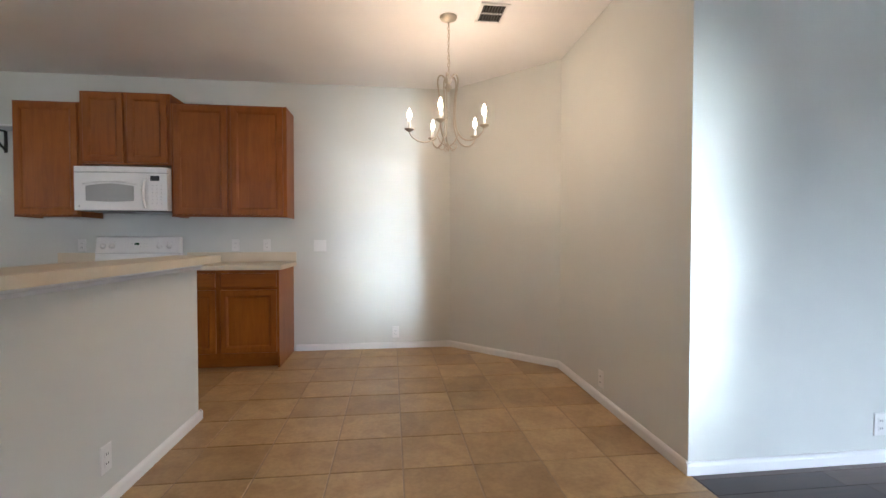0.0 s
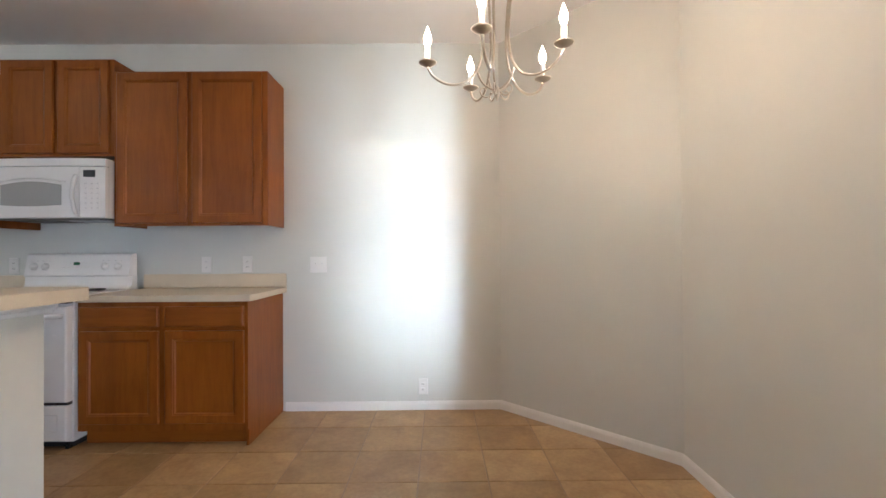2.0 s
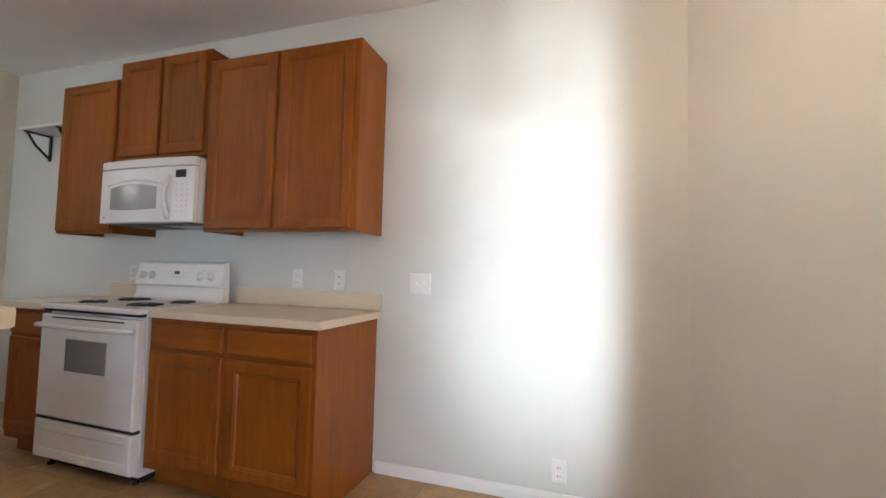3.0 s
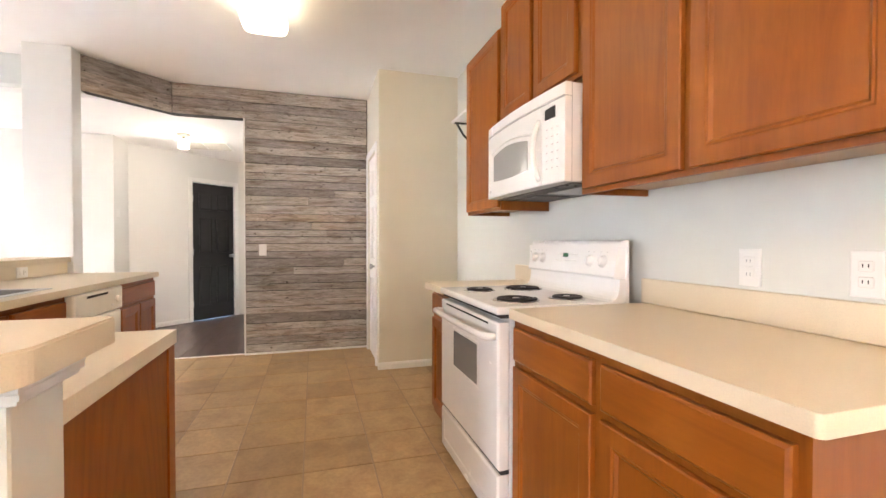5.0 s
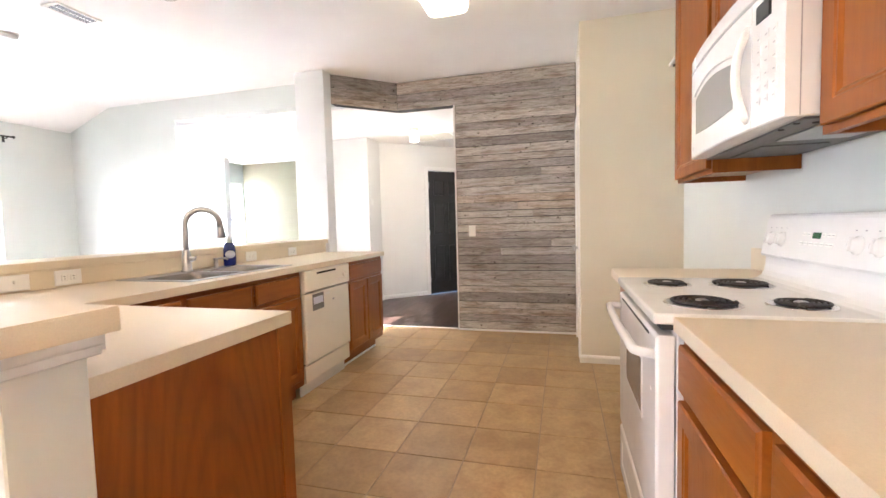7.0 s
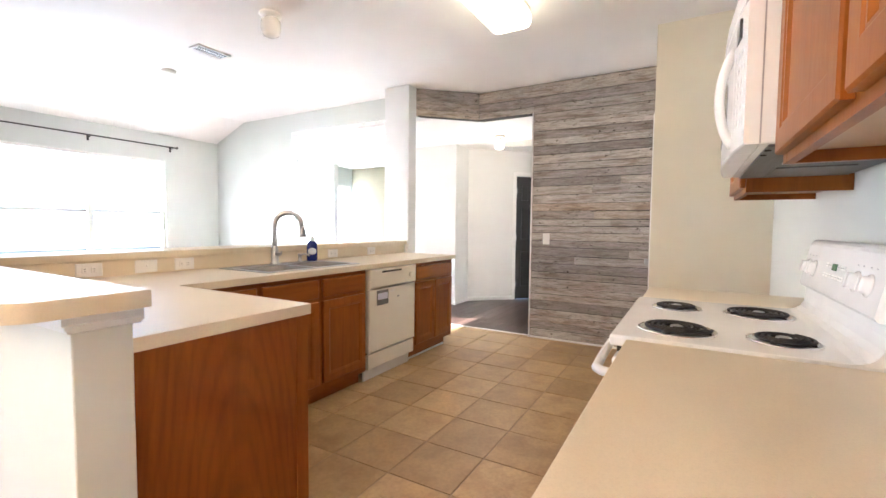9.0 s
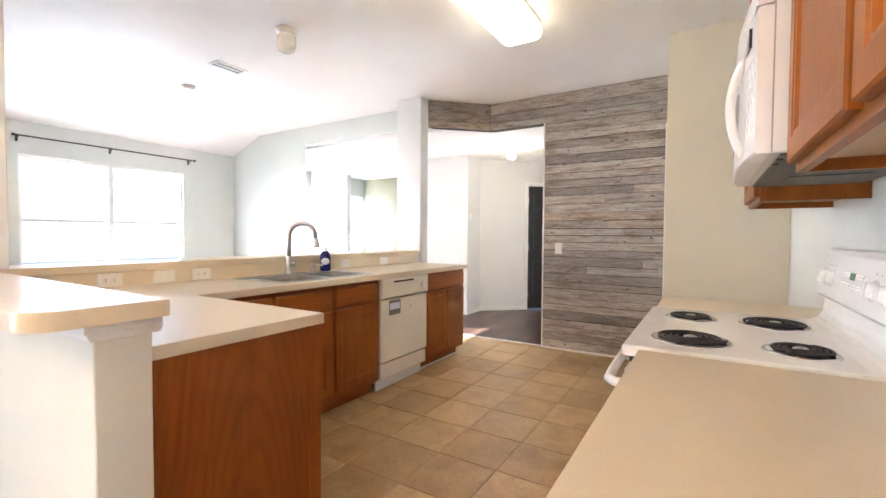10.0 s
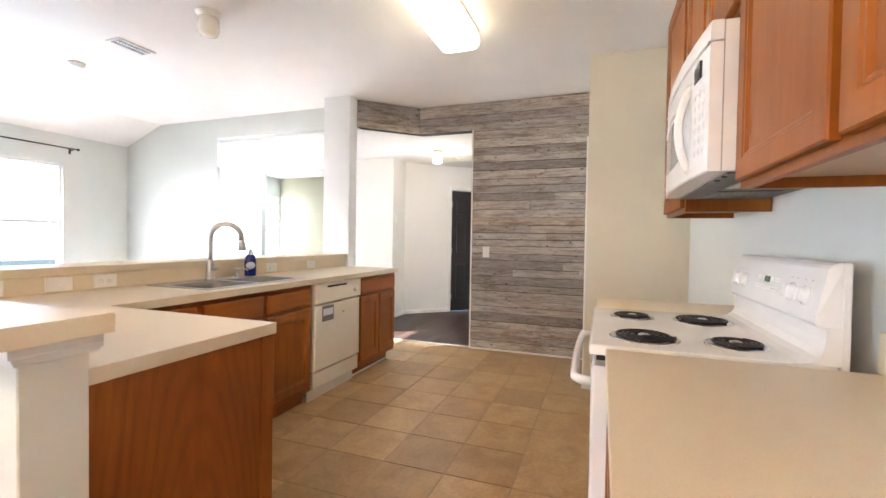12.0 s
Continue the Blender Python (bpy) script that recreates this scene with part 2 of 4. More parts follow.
# ---- mesh helpers ----
def join(*bms):
    out = bms[0]
    for o in bms[1:]:
        me = bpy.data.meshes.new("tmp")
        o.to_mesh(me)
        o.free()
        out.from_mesh(me)
        bpy.data.meshes.remove(me)
    return out


def box(x0, x1, y0, y1, z0, z1, b=0.0, seg=1):
    bm = bmesh.new()
    x0, x1, y0, y1, z0, z1 = min(x0, x1), max(x0, x1), min(y0, y1), max(y0, y1), min(z0, z1), max(z0, z1)
    v = [bm.verts.new((x, y, z)) for z in (z0, z1) for x, y in ((x0, y0), (x1, y0), (x1, y1), (x0, y1))]
    for f in ((3, 2, 1, 0), (4, 5, 6, 7), (0, 1, 5, 4), (1, 2, 6, 5), (2, 3, 7, 6), (3, 0, 4, 7)):
        bm.faces.new([v[i] for i in f])
    if b:
        bmesh.ops.bevel(bm, geom=bm.edges[:], offset=b, segments=seg, affect="EDGES", profile=0.5)
    return bm


def prism(pts, z0, z1, b=0.0, seg=1):
    """An upright prism on a plan polygon, counter-clockwise."""
    bm = bmesh.new()
    lo = [bm.verts.new((x, y, z0)) for x, y in pts]
    hi = [bm.verts.new((x, y, z1)) for x, y in pts]
    n = len(pts)
    bm.faces.new(lo[::-1]), bm.faces.new(hi)
    for i in range(n):
        bm.faces.new((lo[i], lo[(i + 1) % n], hi[(i + 1) % n], hi[i]))
    if b:
        es = [e for e in bm.edges if abs(e.verts[0].co.z - e.verts[1].co.z) < 1e-6]
        bmesh.ops.bevel(bm, geom=es, offset=b, segments=seg, affect="EDGES", profile=0.5)
    return bm


def wall_run(x0, y0, x1, y1, thick, z0, z1):
    """A straight wall whose seen face runs from one plan point to the other, with its body to the left of that way."""
    d = Vector((x1 - x0, y1 - y0)).normalized()
    n = Vector((-d.y, d.x)) * thick
    return prism([(x0, y0), (x1, y1), (x1 + n.x, y1 + n.y), (x0 + n.x, y0 + n.y)], z0, z1)


def front_panel(w, h, t, profile, x=0.0, z=0.0, y=0.0):
    """A door or drawer front: concentric steps (inset, set back) on a slab whose face looks to -y."""
    bm = bmesh.new()

    def loop(inset, yy):
        return [bm.verts.new((x + a, yy, z + c)) for a, c in ((inset, inset), (w - inset, inset), (w - inset, h - inset), (inset, h - inset))]

    back = loop(0, y)
    loops = [back] + [loop(i, y - t + s) for i, s in profile]
    bm.faces.new(back[::-1])
    for a, c in zip(loops, loops[1:]):
        for i in range(4):
            j = (i + 1) % 4
            bm.faces.new((a[i], a[j], c[j], c[i]))
    bm.faces.new(loops[-1])
    bmesh.ops.recalc_face_normals(bm, faces=bm.faces[:])
    return bm


DOOR = [(0.0, 0.004), (0.004, 0.0), (0.048, 0.0), (0.053, 0.003), (0.058, 0.003), (0.066, 0.010)]
SLAB = [(0.0, 0.006), (0.003, 0.003), (0.008, 0.0)]


def tube(points, radius, seg=8, closed=False, taper=None):
    bm = bmesh.new()
    pts = [Vector(p) for p in points]
    n = len(pts)
    rings = []
    up = Vector((0.123, 0.456, 0.88)).normalized()
    for i, p in enumerate(pts):
        a = pts[(i - 1) % n] if (closed or i) else p
        c = pts[(i + 1) % n] if (closed or i < n - 1) else p
        d = (c - a).normalized()
        side = d.cross(up)
        if side.length < 1e-3:
            side = d.cross(Vector((1, 0, 0)))
        side.normalize()
        up = side.cross(d).normalized()
        r = radius * (taper[i] if taper else 1)
        rings.append([bm.verts.new(p + r * (math.cos(2 * math.pi * k / seg) * side + math.sin(2 * math.pi * k / seg) * up)) for k in range(seg)])
    for i in range(n if closed else n - 1):
        a, c = rings[i], rings[(i + 1) % n]
        for k in range(seg):
            bm.faces.new((a[k], a[(k + 1) % seg], c[(k + 1) % seg], c[k]))
    if not closed:
        bm.faces.new(rings[0][::-1]), bm.faces.new(rings[-1])
    bmesh.ops.recalc_face_normals(bm, faces=bm.faces[:])
    for f in bm.faces:
        f.smooth = len(f.verts) == 4
    return bm


def lathe(profile, seg=20, at=(0, 0, 0), axis="z"):
    bm = bmesh.new()
    rings = []
    for r, z in profile:
        ring = []
        for k in range(seg):
            a = 2 * math.pi * k / seg
            p = (r * math.cos(a), r * math.sin(a), z)
            if axis == "y":
                p = (p[0], -p[2], p[1])
            ring.append(bm.verts.new((p[0] + at[0], p[1] + at[1], p[2] + at[2])))
        rings.append(ring)
    for a, c in zip(rings, rings[1:]):
        for k in range(seg):
            f = bm.faces.new((a[k], a[(k + 1) % seg], c[(k + 1) % seg], c[k]))
            f.smooth = True
    bm.faces.new(rings[0][::-1]), bm.faces.new(rings[-1])
    bmesh.ops.remove_doubles(bm, verts=bm.verts[:], dist=1e-6)
    bmesh.ops.recalc_face_normals(bm, faces=bm.faces[:])
    return bm


def mesh_of(bm, mat, name):
    me = bpy.data.meshes.new(name)
    bm.to_mesh(me)
    bm.free()
    me.materials.append(mat)
    return me


def solid(name, bm, mat, label="", category="", kind="structure", group=""):
    ob = new(name, mesh_of(bm, mat, name))
    return tagged(ob, label, category, group, kind)


def thing(name, m, label, category, group="", kind=""):
    e = new(name)
    e.empty_display_size = 0.1
    e.matrix_world = m
    return tagged(e, label, category, group, kind)


def part(name, bm, mat, parent, label=""):
    ob = new(name, mesh_of(bm, mat, name))
    ob.parent = parent
    if label:
        ob["label"] = label
    return ob


def piece(name, me, parent, at):
    ob = new(name, me)
    ob.parent = parent
    ob.location = at
    return ob


def arc(cx, cz, r, a0, a1, n, y=0.0):
    return [(cx + r * math.cos(radians(a0 + (a1 - a0) * i / n)), y, cz + r * math.sin(radians(a0 + (a1 - a0) * i / n))) for i in range(n + 1)]


# ---- plan ----
YN = 4.74            # stove wall
CEIL, HALLCEIL = 2.725, 2.44
XP = -5.345          # plank wall
YS = -2.29           # window wall
XW = -5.0            # living room's end wall
XE = 4.6

# ---- floors, ceilings ----
solid("ground", box(-60, 60, -80, 60, -0.5, -0.25), M_GROUND, "dry short grass outside the house", "ground")
floor = solid("floor", join(box(-5.40, 1.445, 0.9, 4.86, -0.12, -0.004), box(1.445, 1.60, 2.11, 4.0, -0.12, -0.004)), M_GROUT, "brown ceramic tile floor with sandy grout", "floor")
floor_hall = solid("floor_hall", box(-8.4, -5.40, 0.9, 3.12, -0.12, -0.004), M_BOARD, "dark brown wooden board floor in the hall", "floor")
floor_side = solid("floor_side", box(1.445, XE + 0.12, 0.9, 2.11, -0.12, -0.004), M_BOARD, "dark brown wooden board floor", "floor")
solid("floor_living", box(-8.4, XE + 0.12, YS - 0.12, 0.9, -0.12, 0.0), M_BOARD, "dark brown wooden floor of the living room", "floor")
ceil_bm = join(box(-5.47, XE + 0.12, -1.62, 4.86, CEIL, CEIL + 0.12))
slope = bmesh.new()
sv = [slope.verts.new(p) for p in ((-5.12, -1.62, CEIL), (XE + 0.12, -1.62, CEIL), (XE + 0.12, YS - 0.12, 2.42), (-5.12, YS - 0.12, 2.42),
                                   (-5.12, -1.62, CEIL + 0.12), (XE + 0.12, -1.62, CEIL + 0.12), (XE + 0.12, YS - 0.12, 2.54), (-5.12, YS - 0.12, 2.54))]
for f in ((0, 1, 2, 3), (7, 6, 5, 4), (0, 4, 5, 1), (1, 5, 6, 2), (2, 6, 7, 3), (3, 7, 4, 0)):
    slope.faces.new([sv[i] for i in f])
bmesh.ops.recalc_face_normals(slope, faces=slope.faces[:])
solid("ceiling", join(ceil_bm, slope), M_CEIL, "white painted ceiling, sloping down to the windows", "ceiling")
solid("ceiling_hall", prism([(-8.4, YS - 0.12), (-5.12, YS - 0.12), (-5.12, 1.60), (-4.97, 1.60), (-5.47, 2.13), (-5.47, 3.12), (-8.4, 3.12)], HALLCEIL, HALLCEIL + 0.1), M_CEIL, "low white painted hall ceiling", "ceiling")

# ---- walls ----
solid("wall_north", wall_run(0.66, YN, -5.5, YN, -0.12, 0, CEIL), M_WALL, "pale grey painted kitchen wall", "wall")
solid("wall_diagonal", wall_run(1.538, 3.806, 0.588, 4.778, -0.12, 0, CEIL), M_WALL, "pale grey painted corner wall", "wall")
solid("wall_east", join(prism([(1.435, 2.095), (1.555, 2.095), (1.61, 3.87), (1.491, 3.87)], 0, CEIL), box(1.555, XE + 0.12, 2.095, 2.215, 0, CEIL)), M_WALL, "pale grey painted wall with a square outer corner", "wall")
solid("wall_far_east", box(XE, XE + 0.12, YS - 0.12, 2.095, 0, CEIL), M_LIVING, "pale painted end wall", "wall")


def wall_with_holes(y0, y1, x0, x1, top, holes):
    """A wall along x with rectangular holes (x0, x1, z0, z1), in order of x."""
    bms, x = [], x0
    for a, c, lo, hi in holes:
        bms.append(box(x, a, y0, y1, 0, top))
        if lo > 0:
            bms.append(box(a, c, y0, y1, 0, lo))
        bms.append(box(a, c, y0, y1, hi, top))
        x = c
    bms.append(box(x, x1, y0, y1, 0, top))
    return join(*bms)


# second entry is an unseen window, added to light the foyer
WINDOWS = [(-8.09, -7.45, 0.65, 2.06), (-6.57, -5.5, 0.5, 2.05), (-4.21, -2.43, 0.62, 2.09), (2.85, 4.3, 0.08, 1.36)]
solid("wall_south", wall_with_holes(YS - 0.12, YS, -8.4, XE + 0.12, 2.46, WINDOWS), M_LIVING, "pale grey-green painted window wall", "wall")
solid("wall_west_living", join(prism([(XW, YS), (XW, -0.595), (XW - 0.004, -0.595), (XW - 0.12, -0.9), (XW - 0.12, YS)], 0, CEIL), box(XW - 0.12, XW, -0.595, 1.56, 2.475, CEIL)), M_LIVING, "pale grey-green painted wall with a wide opening", "wall")
for i, b in enumerate((box(-6.72, -6.6, YS, -1.36, 0, HALLCEIL), box(-6.72, -6.6, -1.36, -0.05, 2.31, HALLCEIL), box(-6.72, -6.6, -0.05, 1.14, 0, HALLCEIL), box(-7.03, -6.72, 1.02, 1.14, 0, HALLCEIL))):
    solid("wall_foyer_%d" % (i + 1), b, M_HALL, "white painted foyer wall beside an opening", "wall")
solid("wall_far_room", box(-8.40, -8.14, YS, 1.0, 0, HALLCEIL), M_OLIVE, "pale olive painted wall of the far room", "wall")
solid("wall_hall_back", join(box(-8.4, -8.1, 2.25, 3.12, 0, HALLCEIL), box(-8.1, XP - 0.12, 3.0, 3.12, 0, HALLCEIL)), M_HALL, "white painted hall wall", "wall")
# slanted hall wall with the doorway, in its own axes
HALLDOOR = pose(-7.03, 1.14, 0, 0, 0, 133.4)
D0, D1, DH = 0.82, 1.49, 2.04
hall_diag = solid("wall_hall_diagonal", join(box(-0.05, D0, 0, 0.12, 0, HALLCEIL), box(D0, D1, 0, 0.12, DH, HALLCEIL), box(D1, 1.66, 0, 0.12, 0, HALLCEIL)), M_HALL, "white painted slanted hall wall", "wall")
hall_diag.matrix_world = HALLDOOR
# pantry box
solid("wall_pantry", box(-4.57, -4.45, 3.99, YN, 0, CEIL), M_CREAM, "cream painted pantry wall", "wall")
solid("wall_pantry_door", join(prism([(XP, 3.99), (-5.23, 3.99), (-5.23, 4.11), (XP, 4.11)], 0, CEIL), box(-5.23, -4.571, 3.99, 4.11, 2.04, CEIL)), M_CREAM, "cream painted wall over the pantry door", "wall")
solid("wall_pantry_jamb", box(-4.62, -4.571, 3.99, 4.11, 0, 2.04), M_CREAM, "cream painted door jamb", "wall")
# plank wall core, header, column
plank_wall = solid("wall_planked", join(box(XP - 0.12, XP - 0.014, 2.752, 4.11, 0, CEIL), box(XP - 0.12, XP - 0.014, 2.105, 2.752, 2.425, CEIL),
                   prism([(-4.856, 1.566), (-5.36, 2.10), (-5.465, 2.10), (-4.96, 1.566)], 2.425, CEIL)), M_SEAM, "wall clad in weathered grey boards", "wall")
solid("column_1", box(-4.845, -4.70, 1.25, 1.575, 0, CEIL, 0.004), M_COLUMN, "white painted square column", "column")
solid("column_2", box(-1.42, -1.17, 1.25, 1.565, 1.043, CEIL, 0.004), M_COLUMN, "white painted square column standing on the bar", "column")
# half walls
solid("half_wall_1", box(-4.70, -1.205, 1.25, 1.535, 0, 1.003), M_WALL, "low painted wall behind the sink counter", "wall")
solid("half_wall_2", box(-1.332, -1.205, 1.535, 3.045, 0, 1.0, 0.003), M_WALL, "low pale grey wall under the bar", "wall")


# ---- trim ----
def base_profile(length):
    """A baseboard along +x from the origin, standing out to -y."""
    bm = bmesh.new()
    prof = [(0, 0), (-0.014, 0), (-0.014, 0.044), (-0.011, 0.053), (-0.006, 0.061), (0, 0.064)]
    a = [bm.verts.new((0, y, z)) for y, z in prof]
    c = [bm.verts.new((length, y, z)) for y, z in prof]
    n = len(prof)
    for i in range(n):
        bm.faces.new((a[i], a[(i + 1) % n], c[(i + 1) % n], c[i]))
    bm.faces.new(a[::-1]), bm.faces.new(c)
    bmesh.ops.recalc_face_normals(bm, faces=bm.faces[:])
    return bm


def baseboard(x0, y0, x1, y1):
    """Seen with the wall behind, running from its viewer's left to right."""
    d = Vector((x1 - x0, y1 - y0))
    ob = solid("baseboard", base_profile(d.length), M_TRIM, "white painted baseboard with a rounded top", "baseboard")
    ob.matrix_world = pose(x0, y0, 0.001, 0, 0, math.degrees(math.atan2(d.y, d.x)))


baseboard(-0.965, YN - 0.001, 0.626, YN - 0.001)
baseboard(0.626, 4.738, 1.482, 3.862)
baseboard(1.488, 3.868, 1.4335, 2.081)
baseboard(1.420, 2.094, XE, 2.094)
baseboard(-4.449, 3.976, -4.449, YN)
ob = solid("baseboard", base_profile(1.82), M_TRIM, "white painted baseboard with a rounded top", "baseboard")
ob.matrix_world = pose(-1.204, 1.25, 0.001, 0, 0, 90)
ob = solid("baseboard", base_profile(0.12), M_TRIM, "white painted baseboard with a rounded top", "baseboard")
ob.matrix_world = pose(-1.19, 3.046, 0.001, 0, 0, 180)
ob = solid("baseboard", base_profile(0.45), M_TRIM, "white painted baseboard with a rounded top", "baseboard")
ob.matrix_world = pose(-6.586, 1.141, 0.001, 0, 0, 180)
ob = solid("baseboard", base_profile(D0 - 0.06), M_TRIM, "white painted baseboard with a rounded top", "baseboard")
ob.matrix_world = HALLDOOR @ pose(0, -0.001, 0.001)
solid("floor_strip", box(-5.415, -5.385, 1.58, 2.75, -0.003, 0.006, 0.002), M_TRIM, "pale metal strip between tile and boards", "trim")
solid("plank_foot_trim", box(XP, XP + 0.012, 2.752, 3.985, 0.001, 0.022, 0.002), M_TRIM, "thin white strip at the foot of the boards", "trim")
solid("plank_edge_trim", box(XP - 0.1, XP + 0.004, 2.738, 2.7515, 0.001, 2.425, 0.001), M_TRIM, "white painted edge of the opening", "trim")
solid("bar_moulding", join(prism([(-1.345, 3.060), (-1.345, 1.60), (-1.192, 1.60), (-1.192, 3.060)], 0.955, 0.966, 0.002), prism([(-1.347, 3.068), (-1.347, 1.60), (-1.180, 1.60), (-1.180, 3.068)], 0.972, 0.996, 0.004, 2), prism([(-1.348, 3.066), (-1.348, 1.60), (-1.186, 1.60), (-1.186, 3.066)], 0.964, 0.974)), M_COLUMN, "white painted moulding under the bar top", "trim")


# ---- windows ----
def window(x0, x1, z0, z1, mid, name, sheer):
    w = solid(name, join(box(x0, x0 + 0.035, YS - 0.09, YS - 0.03, z0, z1), box(x1 - 0.035, x1, YS - 0.09, YS - 0.03, z0, z1), box(x0 + 0.035, x1 - 0.035, YS - 0.09, YS - 0.03, z1 - 0.035, z1), box(x0 + 0.035, x1 - 0.035, YS - 0.09, YS - 0.03, z0, z0 + 0.035)), M_TRIM, "white framed sash window, bright with daylight", "window")
    xs = [x0 + 0.035] + ([(x0 + x1) / 2] if mid else []) + [x1 - 0.035]
    if mid:
        part("mullion", box(xs[1] - 0.03, xs[1] + 0.03, YS - 0.088, YS - 0.032, z0 + 0.035, z1 - 0.035), M_TRIM, w)
    zm = z0 + 0.5 * (z1 - z0)
    for a, c in zip(xs, xs[1:]):
        part("meeting_rail", box(a + 0.001, c - 0.001, YS - 0.08, YS - 0.0455, zm - 0.02, zm + 0.02), M_TRIM, w)
        p = part("pane", box(a, c, YS - 0.066, YS - 0.062, z0 + 0.035, z1 - 0.035), M_GLASS, w)
        p.visible_shadow = False
        # sheets added to keep sun patches off the floor and walls
        if sheer:
            part("blind", box(a + 0.002, c - 0.002, YS - 0.044, YS - 0.041, z0 + 0.036, z1 - 0.036), M_SHEER, w, "closed white blind, added to diffuse the sun")
    part("window_sill", box(x0 - 0.03, x1 + 0.03, YS - 0.03, YS + 0.03, z0 - 0.025, z0, 0.004), M_TRIM, w)


for i, (a, c, lo, hi) in enumerate(WINDOWS):
    window(a, c, lo, hi, c - a > 1, "window_%d" % (i + 1), i != 2)
solid("backdrop", box(-40, 30, -25.2, -25, -0.25, 6.5), M_SKYCARD, "bright hazy daylight outside the windows", "backdrop")

# ---- curtain rod ----
rod = thing("curtain_rod", pose(-3.35, YS, 2.285), "thin black metal curtain rod on three brackets", "curtain rod")
part("pole", tube([(-0.98, 0.07, 0), (0, 0.07, 0), (0.96, 0.07, 0)], 0.009, 10), M_BRACKET, rod)
for x in (-0.93, 0.05, 0.93):
    part("bracket", join(tube([(x, 0.005, -0.02), (x, 0.06, -0.02), (x, 0.07, -0.008)], 0.006, 6), box(x - 0.012, x + 0.012, 0.001, 0.006, -0.06, 0.01)), M_BRACKET, rod)
for x in (-0.99, 0.97):
    part("finial", lathe([(0.001, -0.018), (0.014, -0.01), (0.017, 0), (0.014, 0.01), (0.001, 0.018)], 10, (x, 0.07, 0)), M_BRACKET, rod)


# ---- doors ----
def door_leaf(w, h, mat, parent, m_knob, knob_x, knob_z, panels):
    leaf = part("leaf", box(0, w, 0, 0.035, 0.006, h, 0.001), mat, parent)
    cols = [(0.09, w / 2 - 0.04), (w / 2 + 0.04, w - 0.09)]
    for z0, z1 in panels:
        for a, c in cols:
            p = front_panel(c - a, z1 - z0, 0.010, [(0.0, 0.0), (0.006, 0.007), (0.016, 0.007), (0.03, 0.001)], a, z0, 0.0005)
            part("panel", p, mat, leaf)
    k = part("door_knob", join(lathe([(0.026, 0), (0.026, 0.006), (0.010, 0.010), (0.010, 0.035), (0.024, 0.045), (0.027, 0.058), (0.018, 0.068), (0.001, 0.07)], 16, (knob_x, 0, knob_z), "y")), m_knob, leaf, "satin metal knob")
    return leaf


SIX = [(0.22, 0.80), (1.00, 1.52), (1.64, 1.88)]
dark_door = thing("door_1", HALLDOOR @ pose(D0 + 0.012, 0.012, 0), "closed black painted panel door in the hall", "door", kind="structure")
door_leaf(D1 - D0 - 0.024, 2.028, M_DOORBLACK, dark_door, M_STEEL, D1 - D0 - 0.075, 0.95, SIX)
for z in (0.25, 1.02, 1.80):
    part("hinge", box(-0.011, 0.012, -0.006, 0.001, z - 0.045, z + 0.045, 0.001), M_STEEL, dark_door)
for nm, bm in (("door_casing", join(box(D0 - 0.06, D0, -0.016, -0.001, 0, DH + 0.06, 0.003), box(D1, D1 + 0.06, -0.016, -0.001, 0, DH + 0.06, 0.003), box(D0, D1, -0.016, -0.001, DH, DH + 0.06, 0.003))),):
    o = solid(nm, bm, M_TRIM, "white painted door casing", "trim")
    o.matrix_world = HALLDOOR
white_door = thing("door_2", pose(-5.225, 4.0, 0), "closed white painted pantry door", "door", kind="structure")
door_leaf(0.60, 2.03, M_TRIM, white_door, M_STEEL, 0.535, 0.93, SIX)
solid("door_casing", join(box(-5.29, -5.23, 3.974, 3.989, 0, 2.10, 0.003), box(-4.62, -4.56, 3.974, 3.989, 0, 2.10, 0.003), box(-5.23, -4.62, 3.974, 3.989, 2.04, 2.10, 0.003)), M_TRIM, "white painted door casing", "trim")


# ---- kitchen cabinets ----
def fronts(parent, w, d, spec):
    """Drawer and door fronts on a face at y = -d; spec rows (kind, x0, x1, z0, z1)."""
    for kind, x0, x1, z0, z1 in spec:
        if kind == "door":
            part("door", front_panel(x1 - x0, z1 - z0, 0.019, DOOR, x0, z0, -d), M_WOODV, parent)
        else:
            part("drawer_front", front_panel(x1 - x0, z1 - z0, 0.019, SLAB, x0, z0, -d), M_WOODH, parent)


def face_frame(parent, w, d, z0, z1, rails, stiles):
    bms = [box(0, 0.036, -d, -d + 0.019, z0, z1), box(w - 0.036, w, -d, -d + 0.019, z0, z1)]
    for z, h in rails:
        bms.append(box(0.036, w - 0.036, -d + 0.0005, -d + 0.019, z, z + h))
    for x in stiles:
        bms.append(box(x - 0.018, x + 0.018, -d, -d + 0.0185, z0 + 0.04, z1 - 0.03))
    part("face_frame", join(*bms), M_WOODV, parent)


